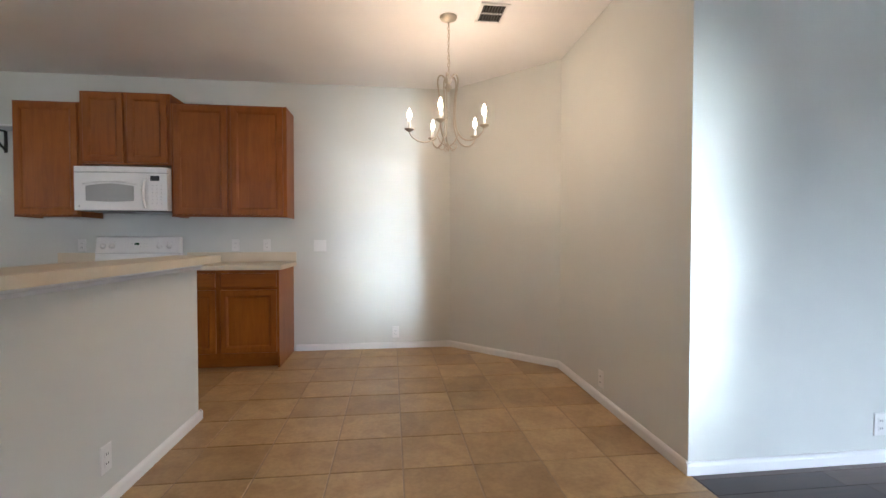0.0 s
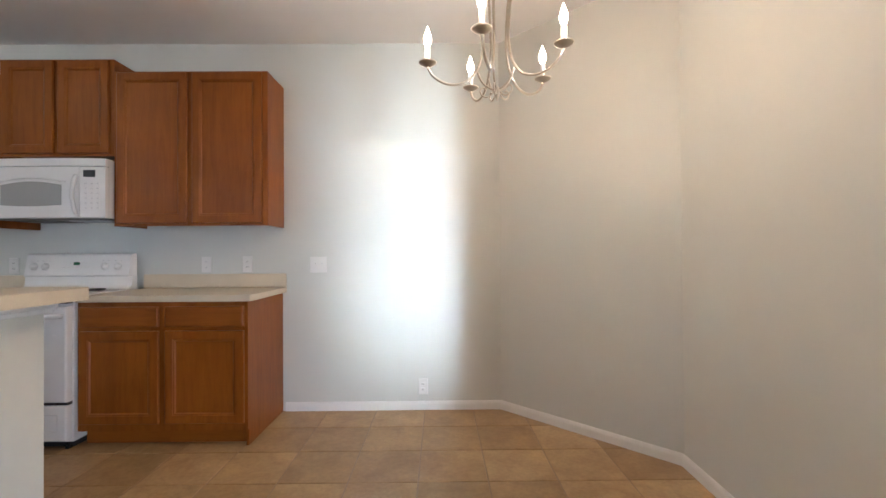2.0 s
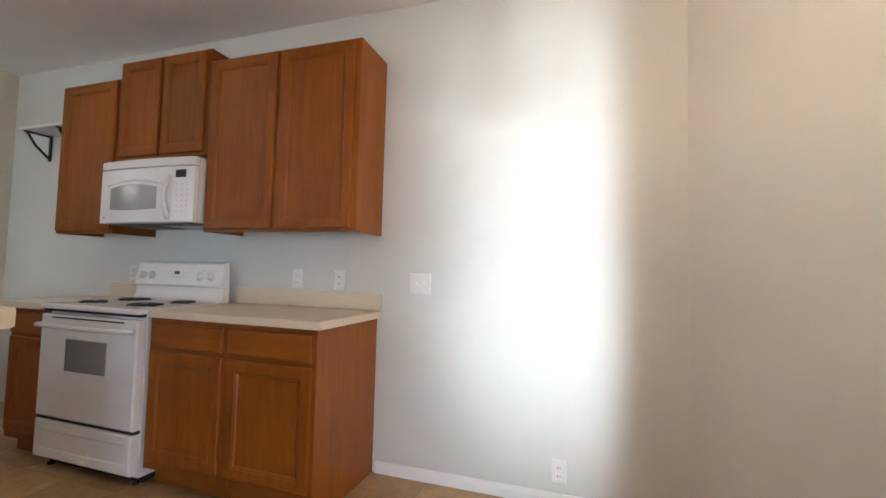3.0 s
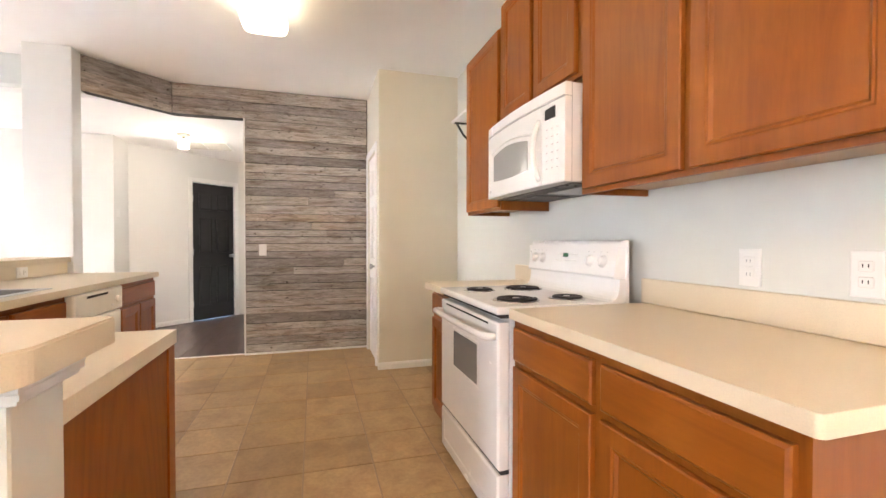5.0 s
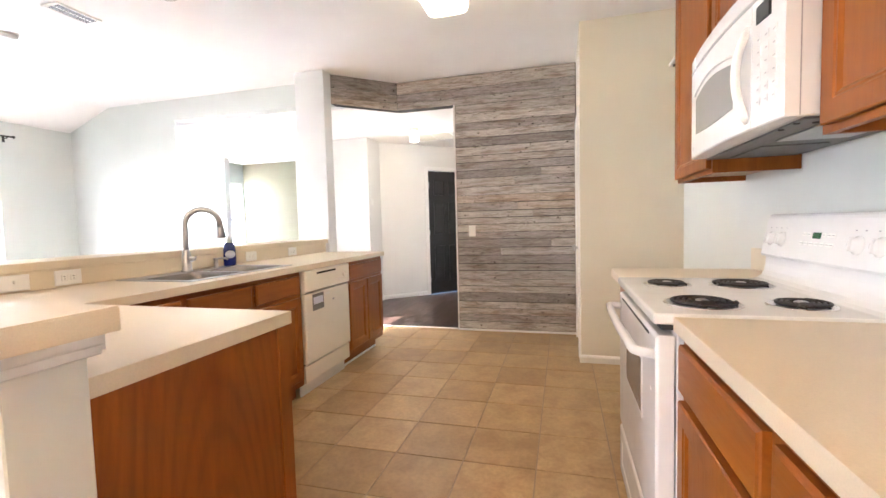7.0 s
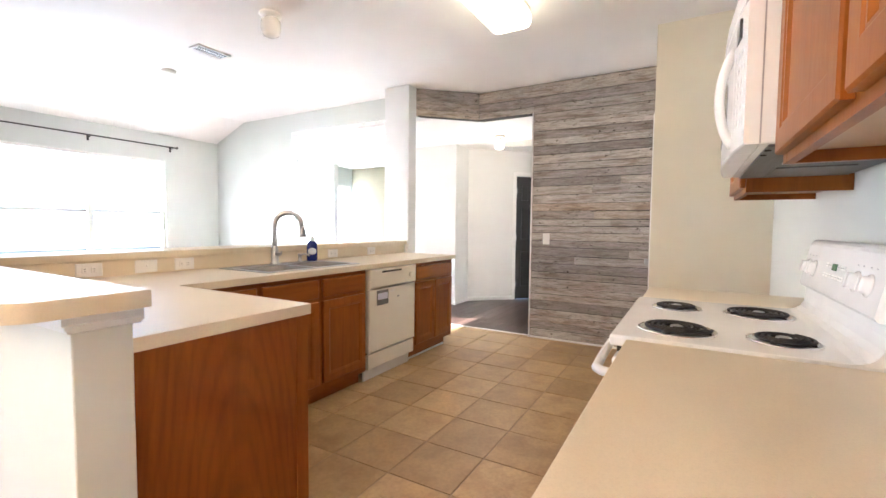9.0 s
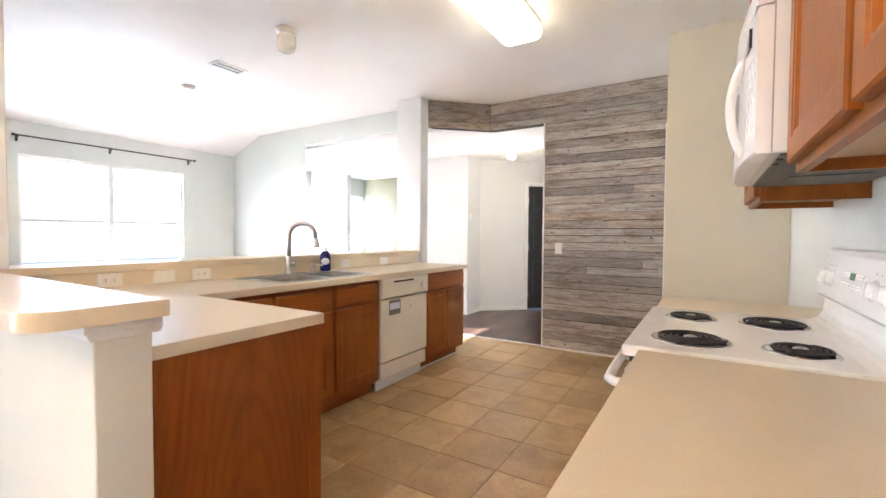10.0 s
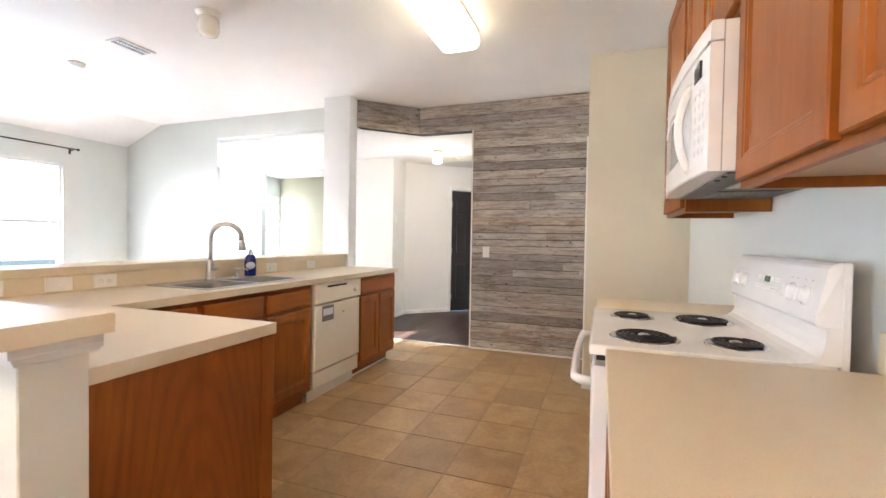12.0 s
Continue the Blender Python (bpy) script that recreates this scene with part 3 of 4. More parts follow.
def base_cabinet(m, w, label, spec, stiles=(), group="base cabinets", d=0.59, toe_left=0.0, toe_right=0.0, foot_left=False, foot_right=False):
    c = thing("base_cabinet", m, label, "cabinet", group)
    for x, foot in ((0.001, foot_left), (w - 0.018, foot_right)):
        part("side_panel", join(box(x, x + 0.017, -d + 0.019, 0, 0.10, 0.874), box(x, x + 0.017, -d + (0.019 if foot else 0.083), 0, 0.0, 0.10)), M_WOODV, c)
    part("bottom_panel", box(0.018, w - 0.018, -d + 0.02, 0, 0.10, 0.118), M_WOODV, c)
    part("back_panel", box(0.018, w - 0.018, -0.008, 0, 0.118, 0.874), M_WOODV, c)
    face_frame(c, w, d, 0.10, 0.874, [(0.10, 0.04), (0.70, 0.03), (0.845, 0.029)], stiles)
    part("toe_kick", box(toe_left, w - toe_right, -d + 0.07, -d + 0.082, 0.001, 0.10), M_TOE, c)
    fronts(c, w, d, spec)
    return c


# stove wall, right of the range
XR, XL = -0.985, -2.005
half = (XR - XL) / 2
for i in range(2):
    x = XL + i * half
    base_cabinet(pose(x, YN - 0.002, 0), half, "reddish-brown stained oak base cabinet, one drawer over one door", [("drawer", 0.018, half - 0.02, 0.724, 0.846), ("door", 0.018, half - 0.02, 0.145, 0.700)], foot_right=i == 1, toe_right=0.018 * i)
base_cabinet(pose(-3.150, YN - 0.002, 0), 0.368, "narrow stained oak base cabinet beside the range", [("drawer", 0.018, 0.350, 0.724, 0.846), ("door", 0.018, 0.350, 0.145, 0.700)])
# sink run, fronts looking to +y
SY = 1.537
base_cabinet(pose(-1.935, SY, 0, 0, 0, 180), 0.44, "stained oak corner base cabinet", [("drawer", 0.02, 0.42, 0.724, 0.846), ("door", 0.02, 0.42, 0.145, 0.700)], d=0.61)
w = 0.93
base_cabinet(pose(-2.375, SY, 0, 0, 0, 180), w, "stained oak sink cabinet with two doors and false drawers", [("drawer", 0.02, w / 2 - 0.02, 0.724, 0.846), ("drawer", w / 2 + 0.02, w - 0.02, 0.724, 0.846), ("door", 0.02, w / 2 - 0.02, 0.145, 0.700), ("door", w / 2 + 0.02, w - 0.02, 0.145, 0.700)], (w / 2,), d=0.61)
w = 0.69
end_cab = base_cabinet(pose(-3.955, SY, 0, 0, 0, 180), w, "stained oak end cabinet, wide drawer over two doors", [("drawer", 0.02, w - 0.02, 0.724, 0.846), ("door", 0.02, w / 2 - 0.006, 0.145, 0.700), ("door", w / 2 + 0.006, w - 0.02, 0.145, 0.700)], (w / 2,), d=0.61, toe_right=0.05)
part("shoe_trim", box(0.0, w - 0.05, -0.553, -0.541, 0.001, 0.020, 0.004), M_TRIM, end_cab, "thin white strip at the foot")
# peninsula, fronts looking to -x; finished end panel to +y
pen = base_cabinet(pose(-1.324, 3.022, 0, 0, 0, -90), 0.815, "stained oak peninsula cabinet with a finished end panel", [("drawer", 0.02, 0.39, 0.724, 0.846), ("drawer", 0.43, 0.80, 0.724, 0.846), ("door", 0.02, 0.39, 0.145, 0.700), ("door", 0.43, 0.80, 0.145, 0.700)], (0.41,), d=0.585)
part("end_panel", box(-0.012, 0.0, -0.585, 0, 0.0, 0.874, 0.001), M_FIGURED, pen)
part("end_stile", box(-0.018, -0.012, -0.587, -0.535, 0.0, 0.874, 0.001), M_WOODV, pen)


def wall_cabinet(x0, x1, z0, z1, label, doors, d=0.285):
    c = thing("wall_cabinet", pose(x0, YN - 0.002, z0), label, "cabinet", "wall cabinets")
    w, h = x1 - x0, z1 - z0
    for x in (0.001, w - 0.016):
        part("side_panel", box(x, x + 0.015, -d, 0, 0, h), M_WOODV, c)
    part("bottom_panel", box(0.016, w - 0.016, -d, 0, 0.026, 0.038), M_PLY, c, "pale unstained underside")
    part("top_panel", box(0.016, w - 0.016, -d, 0, h - 0.016, h), M_WOODV, c)
    part("back_panel", box(0.016, w - 0.016, -0.008, 0, 0.038, h - 0.016), M_WOODV, c)
    bms = [box(0, 0.04, -d - 0.019, -d, 0, h), box(w - 0.04, w, -d - 0.019, -d, 0, h), box(0.04, w - 0.04, -d - 0.0185, -d, 0, 0.04), box(0.04, w - 0.04, -d - 0.0185, -d, h - 0.04, h)]
    if len(doors) > 1:
        bms.append(box(w / 2 - 0.02, w / 2 + 0.02, -d - 0.0188, -d, 0.04, h - 0.04))
    part("face_frame", join(*bms), M_WOODV, c)
    for a, e in doors:
        part("door", front_panel(e - a, h - 0.03, 0.019, DOOR, a, 0.018, -d - 0.0195), M_WOODV, c)


wall_cabinet(-2.000, -0.975, 1.352, 2.392, "tall stained oak wall cabinet with two doors", [(0.024, 0.492), (0.525, 0.990)])
wall_cabinet(-2.765, -2.002, 1.822, 2.475, "short stained oak wall cabinet over the microwave", [(0.03, 0.365), (0.398, 0.735)])
wall_cabinet(-3.31, -2.767, 1.345, 2.372, "stained oak wall cabinet with one door", [(0.014, 0.529)])


# ---- worktops ----
def round_corners(pts, radii, n=14):
    out = []
    k = len(pts)
    for i, (p, r) in enumerate(zip(pts, radii)):
        p, a, c = Vector(p), Vector(pts[i - 1]), Vector(pts[(i + 1) % k])
        if r == 0:
            out.append(tuple(p))
            continue
        u, v = (a - p).normalized(), (c - p).normalized()
        o = p + (u + v) * r
        for j in range(n + 1):
            t = j / n * math.pi / 2
            q = o - v * r * math.cos(t) - u * r * math.sin(t)
            out.append((q.x, q.y))
    return out


def worktop(name, pts, radii, z1, t, label):
    return solid(name, prism(round_corners(pts, radii), z1 - t, z1, 0.003, 2), M_TOP, label, "worktop", kind="")


right_top = worktop("worktop", [(-2.000, 4.122), (-0.957, 4.122), (-0.957, YN - 0.003), (-2.000, YN - 0.003)], (0, 0.012, 0, 0), 0.914, 0.038, "beige laminate worktop between range and dining area")
part("backsplash", box(-2.0, -0.957, YN - 0.022, YN - 0.003, 0.9145, 1.015, 0.003), M_SPLASH, right_top)
left_top = worktop("worktop", [(-3.167, 4.090), (-2.782, 4.090), (-2.782, YN - 0.003), (-3.167, YN - 0.003)], (0.012, 0, 0, 0), 0.914, 0.038, "short beige laminate worktop by the pantry wall")
part("backsplash", box(-3.167, -2.782, YN - 0.022, YN - 0.003, 0.9145, 1.015, 0.003), M_SPLASH, left_top)
# sink worktop: an L with a cut-out for the sink, built of butted slabs
SX0, SX1, SY0, SY1 = -3.30, -2.50, 1.62, 2.075
lt = join(prism([(-1.324, 2.178), (-1.324, 3.042), (-1.924, 3.042), (-1.924, 2.178)], 0.876, 0.914), box(-2.50, -1.324, 1.537, 2.178, 0.876, 0.914), box(-4.672, -3.30, 1.537, 2.178, 0.876, 0.914), box(SX0, SX1, 1.537, SY0, 0.876, 0.914), box(SX0, SX1, SY1, 2.178, 0.876, 0.914))
bmesh.ops.remove_doubles(lt, verts=lt.verts[:], dist=0.0005)
sink_top = solid("worktop", lt, M_TOP, "L-shaped beige laminate worktop with the sink", "worktop", kind="")
part("backsplash", box(-4.672, -1.324, 1.537, 1.545, 0.9145, 1.002, 0.001), M_SPLASH, sink_top)
ledge = worktop("ledge_top", [(-4.699, 1.23), (-1.3465, 1.23), (-1.3465, 1.556), (-4.699, 1.556)], (0, 0, 0, 0), 1.043, 0.040, "beige laminate ledge on the low wall")
bar = worktop("bar_top", [(-1.345, 1.23), (-1.065, 1.23), (-1.065, 3.108), (-1.345, 3.108)], (0, 0, 0.075, 0.004), 1.043, 0.043, "raised beige laminate breakfast bar with a rounded corner")
part("edge_band", prism(round_corners([(-1.3462, 1.23), (-1.0638, 1.23), (-1.0638, 3.1092), (-1.3462, 3.1092)], (0, 0, 0.076, 0.004)), 1.001, 1.0395), M_TOP, bar)

# ---- range ----
RX, RW = -2.778, 0.762
rng = thing("range", pose(RX, 4.10, 0), "white electric range with four black coil burners", "range")
part("body", box(0.002, RW - 0.002, 0.035, 0.575, 0.045, 0.885, 0.003), M_WHITE, rng)
part("plinth", box(0.03, RW - 0.03, 0.08, 0.56, 0.0, 0.0445), M_SEAM, rng, "dark recessed plinth")
for x in (0.05, RW - 0.05):
    part("foot", lathe([(0.018, 0.0), (0.018, 0.012), (0.008, 0.014), (0.008, 0.0445), (0.001, 0.0445)], 12, (x, 0.058, 0.0)), M_BLACK, rng)
cook = part("cooktop", join(box(0, RW, -0.022, 0.555, 0.888, 0.918, 0.007, 2)), M_WHITE, rng)
part("seam", box(0.004, RW - 0.004, -0.002, 0.03, 0.874, 0.888), M_SEAM, rng)
# back panel, leaning back, with a curved foot
def across(front, back, x0, x1, chamfer):
    """A bar with the given front section (y, z, how far drawn in at the ends) and a flat back."""
    bm = bmesh.new()
    rows = []
    for y, z, k in front:
        rows.append([bm.verts.new(p) for p in ((x0, back, z), (x0 + chamfer * k, y, z), (x1 - chamfer * k, y, z), (x1, back, z))])
    for a, c in zip(rows, rows[1:]):
        for k in range(4):
            bm.faces.new((a[k], a[(k + 1) % 4], c[(k + 1) % 4], c[k]))
    bm.faces.new(rows[0][::-1]), bm.faces.new(rows[-1])
    bmesh.ops.recalc_face_normals(bm, faces=bm.faces[:])
    return bm


part("back_foot", across([(0.455, 0.9165, 0), (0.480, 0.9185, 0), (0.500, 0.924, 0), (0.514, 0.935, 0), (0.523, 0.953, 0), (0.527, 0.98, 0), (0.528, 1.0085, 0)], 0.575, 0.001, RW - 0.001, 0), M_WHITE, rng)
part("back_panel", box(0.0, RW, 0.556, 0.576, 0.889, 1.172, 0.004), M_WHITE, rng)
guard = part("control_panel", across([(0.526, 1.009, 0), (0.511, 1.011, 0.6), (0.506, 1.020, 1), (0.532, 1.155, 1), (0.537, 1.164, 0.7), (0.545, 1.170, 0.2), (0.554, 1.172, 0)], 0.5555, 0.001, RW - 0.001, 0.012), M_WHITE, rng)
LEAN = math.atan2(0.026, 0.135)


def on_panel(u, v):
    """A spot on the leaning face: u across, v up along it."""
    return (u, 0.506 + v * math.sin(LEAN), 1.02 + v * math.cos(LEAN))


def tilt(bm, at, ang):
    bmesh.ops.transform(bm, matrix=Matrix.Translation(at) @ Matrix.Rotation(-ang, 4, "X"), verts=bm.verts[:])
    return bm


for u in (0.075, 0.155, 0.575, 0.665):
    k = part("knob", tilt(lathe([(0.027, 0.0), (0.027, 0.003), (0.021, 0.005), (0.019, 0.015), (0.016, 0.018), (0.001, 0.019)], 18, (0, 0, 0), "y"), on_panel(u, 0.062), LEAN), M_WHITE, guard)
    part("grip", tilt(box(-0.004, 0.004, -0.024, -0.014, -0.019, 0.019, 0.002), on_panel(u, 0.062), LEAN), M_WHITE, k)
part("display", tilt(box(-0.022, 0.022, -0.002, 0.002, -0.010, 0.010, 0.001), on_panel(0.372, 0.082), LEAN), M_GREEN, guard, "dark clock display with green light")
for u, v in ((0.30, 0.085), (0.33, 0.085), (0.41, 0.085), (0.44, 0.085), (0.29, 0.055), (0.32, 0.055), (0.35, 0.055), (0.38, 0.055), (0.41, 0.055), (0.44, 0.055), (0.46, 0.085), (0.46, 0.055)):
    part("button", tilt(box(-0.010, 0.010, -0.002, 0.001, -0.006, 0.006, 0.0008), on_panel(u, v), LEAN), M_PLASTIC, guard)
    part("print_mark", tilt(box(-0.006, 0.006, -0.0028, -0.0015, -0.001, 0.001), on_panel(u, v), LEAN), M_GREYLINE, guard)
for u in (0.055, 0.095, 0.135, 0.175, 0.555, 0.595, 0.645, 0.685):
    part("print_mark", tilt(box(-0.003, 0.003, -0.0012, 0.0005, -0.0015, 0.0015), on_panel(u, 0.103), LEAN), M_GREYLINE, guard)
# oven door, drawer
odoor = part("oven_door", front_panel(RW - 0.012, 0.565, 0.045, [(0.0, 0.008), (0.003, 0.003), (0.009, 0.0), (0.03, 0.0)], 0.006, 0.292, 0.03), M_WHITE, rng)
part("oven_window", box(0.225, 0.545, -0.018, -0.012, 0.555, 0.728, 0.002), M_OVENGLASS, odoor, "grey smoked glass")
part("window_rim", join(box(0.212, 0.225, -0.0185, -0.012, 0.542, 0.741, 0.002), box(0.545, 0.558, -0.0185, -0.012, 0.542, 0.741, 0.002), box(0.225, 0.545, -0.0185, -0.012, 0.728, 0.741, 0.002), box(0.225, 0.545, -0.0185, -0.012, 0.542, 0.555, 0.002)), M_WHITE, odoor)
hp = [(0.035, -0.012, 0.800), (0.036, -0.045, 0.803), (0.055, -0.062, 0.804)] + [(0.055 + 0.652 * i / 8, -0.064 - 0.006 * math.sin(math.pi * i / 8), 0.804) for i in range(1, 8)] + [(0.707, -0.062, 0.804), (0.726, -0.045, 0.803), (0.727, -0.012, 0.800)]
part("handle", tube(hp, 0.014, 12), M_WHITE, odoor)
part("vent_slot", box(0.10, 0.66, -0.0165, -0.010, 0.838, 0.846), M_SEAM, odoor)
drawer = part("storage_drawer", front_panel(RW - 0.012, 0.205, 0.045, [(0.0, 0.008), (0.003, 0.003), (0.009, 0.0), (0.05, 0.0), (0.056, 0.004)], 0.006, 0.068, 0.03), M_WHITE, rng)
part("seam", box(0.008, RW - 0.008, 0.0, 0.034, 0.274, 0.291), M_SEAM, rng)


def spiral(r0, r1, turns, n):
    return [((r0 + (r1 - r0) * i / n) * math.cos(2 * math.pi * turns * i / n), (r0 + (r1 - r0) * i / n) * math.sin(2 * math.pi * turns * i / n), 0.009) for i in range(n + 1)]


for bx, by, R, turn in ((0.215, 0.125, 0.066, 200), (0.605, 0.135, 0.086, -20), (0.215, 0.368, 0.086, 170), (0.605, 0.378, 0.066, -30)):
    burner = part("burner", lathe([(R + 0.015, 0.0), (R + 0.0145, 0.003), (R + 0.011, 0.005), (R + 0.005, 0.003), (R - 0.02, -0.002), (0.03, -0.004), (0.001, -0.004)], 32, (bx, by, 0.918)), M_CHROME, rng, "chrome drip bowl")
    coil = join(tube(spiral(0.022, R, 4.3 if R > 0.08 else 3.5, 96), 0.0046, 7), tube([(R, 0, 0.009), (R + 0.005, 0.010, 0.007), (R + 0.004, 0.018, 0.002)], 0.0044, 7))
    for a in (0, 120, 240):
        coil = join(coil, tube([(0.012 * math.cos(radians(a)), 0.012 * math.sin(radians(a)), 0.004), (R * math.cos(radians(a)), R * math.sin(radians(a)), 0.004)], 0.003, 5))
    bmesh.ops.transform(coil, matrix=Matrix.Translation((bx, by, 0.9185)) @ Matrix.Rotation(radians(turn), 4, "Z"), verts=coil.verts[:])
    part("coil", coil, M_COIL, burner, "black coil element")
    part("medallion", lathe([(0.017, 0.005), (0.017, 0.0115), (0.012, 0.0135), (0.001, 0.0138)], 16, (bx, by, 0.9185)), M_STEEL, burner, "pale metal centre disc")

# ---- microwave over the range ----
mw = thing("microwave", pose(-2.772, YN - 0.003, 1.402), "white over-range microwave with a curved handle", "microwave")
MWW, MWD, MWH = 0.768, 0.378, 0.390
part("body", box(0.002, MWW - 0.002, -MWD + 0.03, 0, 0.0, MWH, 0.003), M_WHITE, mw)
part("seam", box(0.001, MWW - 0.001, -MWD + 0.0295, -MWD + 0.0335, 0.002, MWH - 0.001), M_GREYLINE, mw)
part("underside", join(box(0.02, MWW - 0.02, -MWD + 0.05, -0.02, -0.006, 0.001)), M_DARKSTEEL, mw, "grey metal underside with grease filters")
for x in (0.06, 0.43):
    part("filter", box(x, x + 0.27, -MWD + 0.12, -0.07, -0.010, -0.005, 0.001), M_STEEL if x > 0.1 else M_DARKSTEEL, mw)
for x, y in ((0.70, 0.055), (0.70, 0.095), (0.62, 0.055)):
    part("screw", lathe([(0.007, -0.0085), (0.007, -0.005), (0.001, -0.005)], 10, (x, -MWD + y, 0.0)), M_SEAM, mw)
# front: vent grille above, door left, controls right; the face bows out a little
def bowed(x0, x1, z0, z1, t, bow=0.022, n=10):
    bm = bmesh.new()
    rows = []
    for i in range(n + 1):
        x = x0 + (x1 - x0) * i / n
        u = x / MWW
        y = -MWD - bow * (1 - (2 * u - 1) ** 2)
        rows.append([bm.verts.new(p) for p in ((x, -MWD + 0.03, z0), (x, y + 0.004, z0), (x, y, z0 + 0.004), (x, y, z1 - 0.004), (x, y + 0.004, z1), (x, -MWD + 0.03, z1))])
    for a, c in zip(rows, rows[1:]):
        for k in range(5):
            bm.faces.new((a[k], c[k], c[k + 1], a[k + 1]))
    bm.faces.new(rows[0]), bm.faces.new(rows[-1][::-1])
    bmesh.ops.recalc_face_normals(bm, faces=bm.faces[:])
    return bm


part("vent_grille", bowed(0, MWW, 0.338, MWH, 0.03), M_WHITE, mw)
mdoor = part("door", bowed(0, 0.612, 0.0, 0.334, 0.03), M_WHITE, mw)
panel = part("control_panel", bowed(0.615, MWW, 0.0, 0.334, 0.03), M_WHITE, mw)
def curve_y(x):
    u = x / MWW
    return -MWD - 0.022 * (1 - (2 * u - 1) ** 2)


def arched(x0, x1, z0, z1, rise, off, n=12):
    """A window with an arched top edge, laid on the bowed face."""
    bm = bmesh.new()
    lo, hi = [], []
    for i in range(n + 1):
        x = x0 + (x1 - x0) * i / n
        y = curve_y(x) - off
        lo.append(bm.verts.new((x, y, z0 - rise * 0.4 * math.sin(math.pi * i / n))))
        hi.append(bm.verts.new((x, y, z1 + rise * math.sin(math.pi * i / n))))
    for i in range(n):
        bm.faces.new((lo[i], lo[i + 1], hi[i + 1], hi[i]))
    r = bmesh.ops.extrude_face_region(bm, geom=bm.faces[:])
    bmesh.ops.translate(bm, verts=[v for v in r["geom"] if isinstance(v, bmesh.types.BMVert)], vec=(0, 0.004, 0))
    bmesh.ops.recalc_face_normals(bm, faces=bm.faces[:])
    return bm


part("window", arched(0.10, 0.50, 0.085, 0.215, 0.022, 0.0022), M_MWGLASS, mdoor, "grey screened glass window")
part("window_rim", join(tube([(0.075 + 0.45 * i / 14, curve_y(0.075 + 0.45 * i / 14) - 0.001, 0.235 + 0.026 * math.sin(math.pi * i / 14)) for i in range(15)], 0.005, 6)), M_WHITE, mdoor)
hb = [(0.588, curve_y(0.588) + 0.006 - 0.034 * max(0.0, math.sin(math.pi * i / 16)) ** 0.7, 0.278 - 0.252 * i / 16) for i in range(17)]
part("handle", tube(hb, 0.012, 12), M_WHITE, mdoor)
part("display", box(0.628, 0.708, curve_y(0.66) - 0.002, curve_y(0.66) + 0.01, 0.266, 0.312, 0.001), M_BLACK, panel, "black display window")
for r in range(6):
    for q in range(3):
        x, z = 0.650 + q * 0.036, 0.225 - r * 0.032
        part("button", box(x - 0.012, x + 0.012, curve_y(x) - 0.0004, curve_y(x) + 0.006, z - 0.010, z + 0.010), M_WHITE, panel)
        part("print_mark", box(x - 0.006, x + 0.006, curve_y(x) - 0.0009, curve_y(x), z - 0.0015, z + 0.0015), M_GREYLINE, panel)
part("seam", box(0.610, 0.617, curve_y(0.613) + 0.003, -MWD + 0.02, 0.004, 0.334), M_GREYLINE, mw)
part("seam", box(0.004, MWW - 0.004, -MWD - 0.004, -MWD + 0.02, 0.333, 0.339), M_GREYLINE, mw)
part("badge", box(0.035, 0.05, curve_y(0.04) - 0.001, curve_y(0.04) + 0.004, 0.03, 0.042), M_GREYLINE, mdoor)

# ---- dishwasher ----
dw = thing("dishwasher", pose(-3.318, 1.537, 0, 0, 0, 180), "off-white built-in dishwasher with a door label", "dishwasher")
DW = 0.628
part("body", box(0.004, DW - 0.004, -0.59, -0.01, 0.10, 0.872), M_BISQUE, dw)
part("door", front_panel(DW - 0.008, 0.485, 0.045, [(0.0, 0.010), (0.003, 0.004), (0.010, 0.0), (0.04, 0.0)], 0.004, 0.228, -0.59), M_BISQUE, dw)
cp = part("control_panel", front_panel(DW - 0.006, 0.148, 0.056, [(0.0, 0.012), (0.004, 0.004), (0.012, 0.0), (0.03, 0.0)], 0.003, 0.722, -0.59), M_BISQUE, dw)
part("handle_slot", box(0.14, 0.40, -0.6475, -0.640, 0.838, 0.852), M_SEAM, cp, "dark recessed handle slot")
part("dial", lathe([(0.022, 0), (0.022, 0.012), (0.018, 0.016), (0.001, 0.016)], 18, (0.53, -0.646, 0.792), "y"), M_BISQUE, cp)
part("button", box(0.45, 0.475, -0.650, -0.644, 0.757, 0.769, 0.001), M_PLASTIC, cp)
part("kick_panel", front_panel(DW - 0.008, 0.118, 0.03, [(0.0, 0.004), (0.004, 0.0), (0.02, 0.0)], 0.004, 0.098, -0.59), M_BISQUE, dw)
part("seam", box(0.006, DW - 0.006, -0.60, -0.585, 0.212, 0.230), M_SEAM, dw)
part("toe_panel", box(0.01, DW - 0.01, -0.57, -0.555, 0.0, 0.10), M_PLASTIC, dw)
part("sticker", box(0.09, 0.235, -0.637, -0.634, 0.585, 0.700), M_OVENGLASS, dw, "dark paper label on the door")
part("sticker", box(0.10, 0.225, -0.6385, -0.6365, 0.628, 0.678), M_LABEL, dw, "pale panel of the label")
part("sticker", box(0.255, 0.32, -0.637, -0.634, 0.672, 0.688), M_PLASTIC, dw)
part("badge", box(0.36, 0.385, -0.637, -0.634, 0.62, 0.632), M_GREYLINE, dw)

# ---- sink and faucet ----
sink = thing("sink", pose((SX0 + SX1) / 2, (SY0 + SY1) / 2, 0.914), "double-bowl stainless steel sink set in the worktop", "sink")
sw, sd = SX1 - SX0 + 0.03, SY1 - SY0 + 0.03


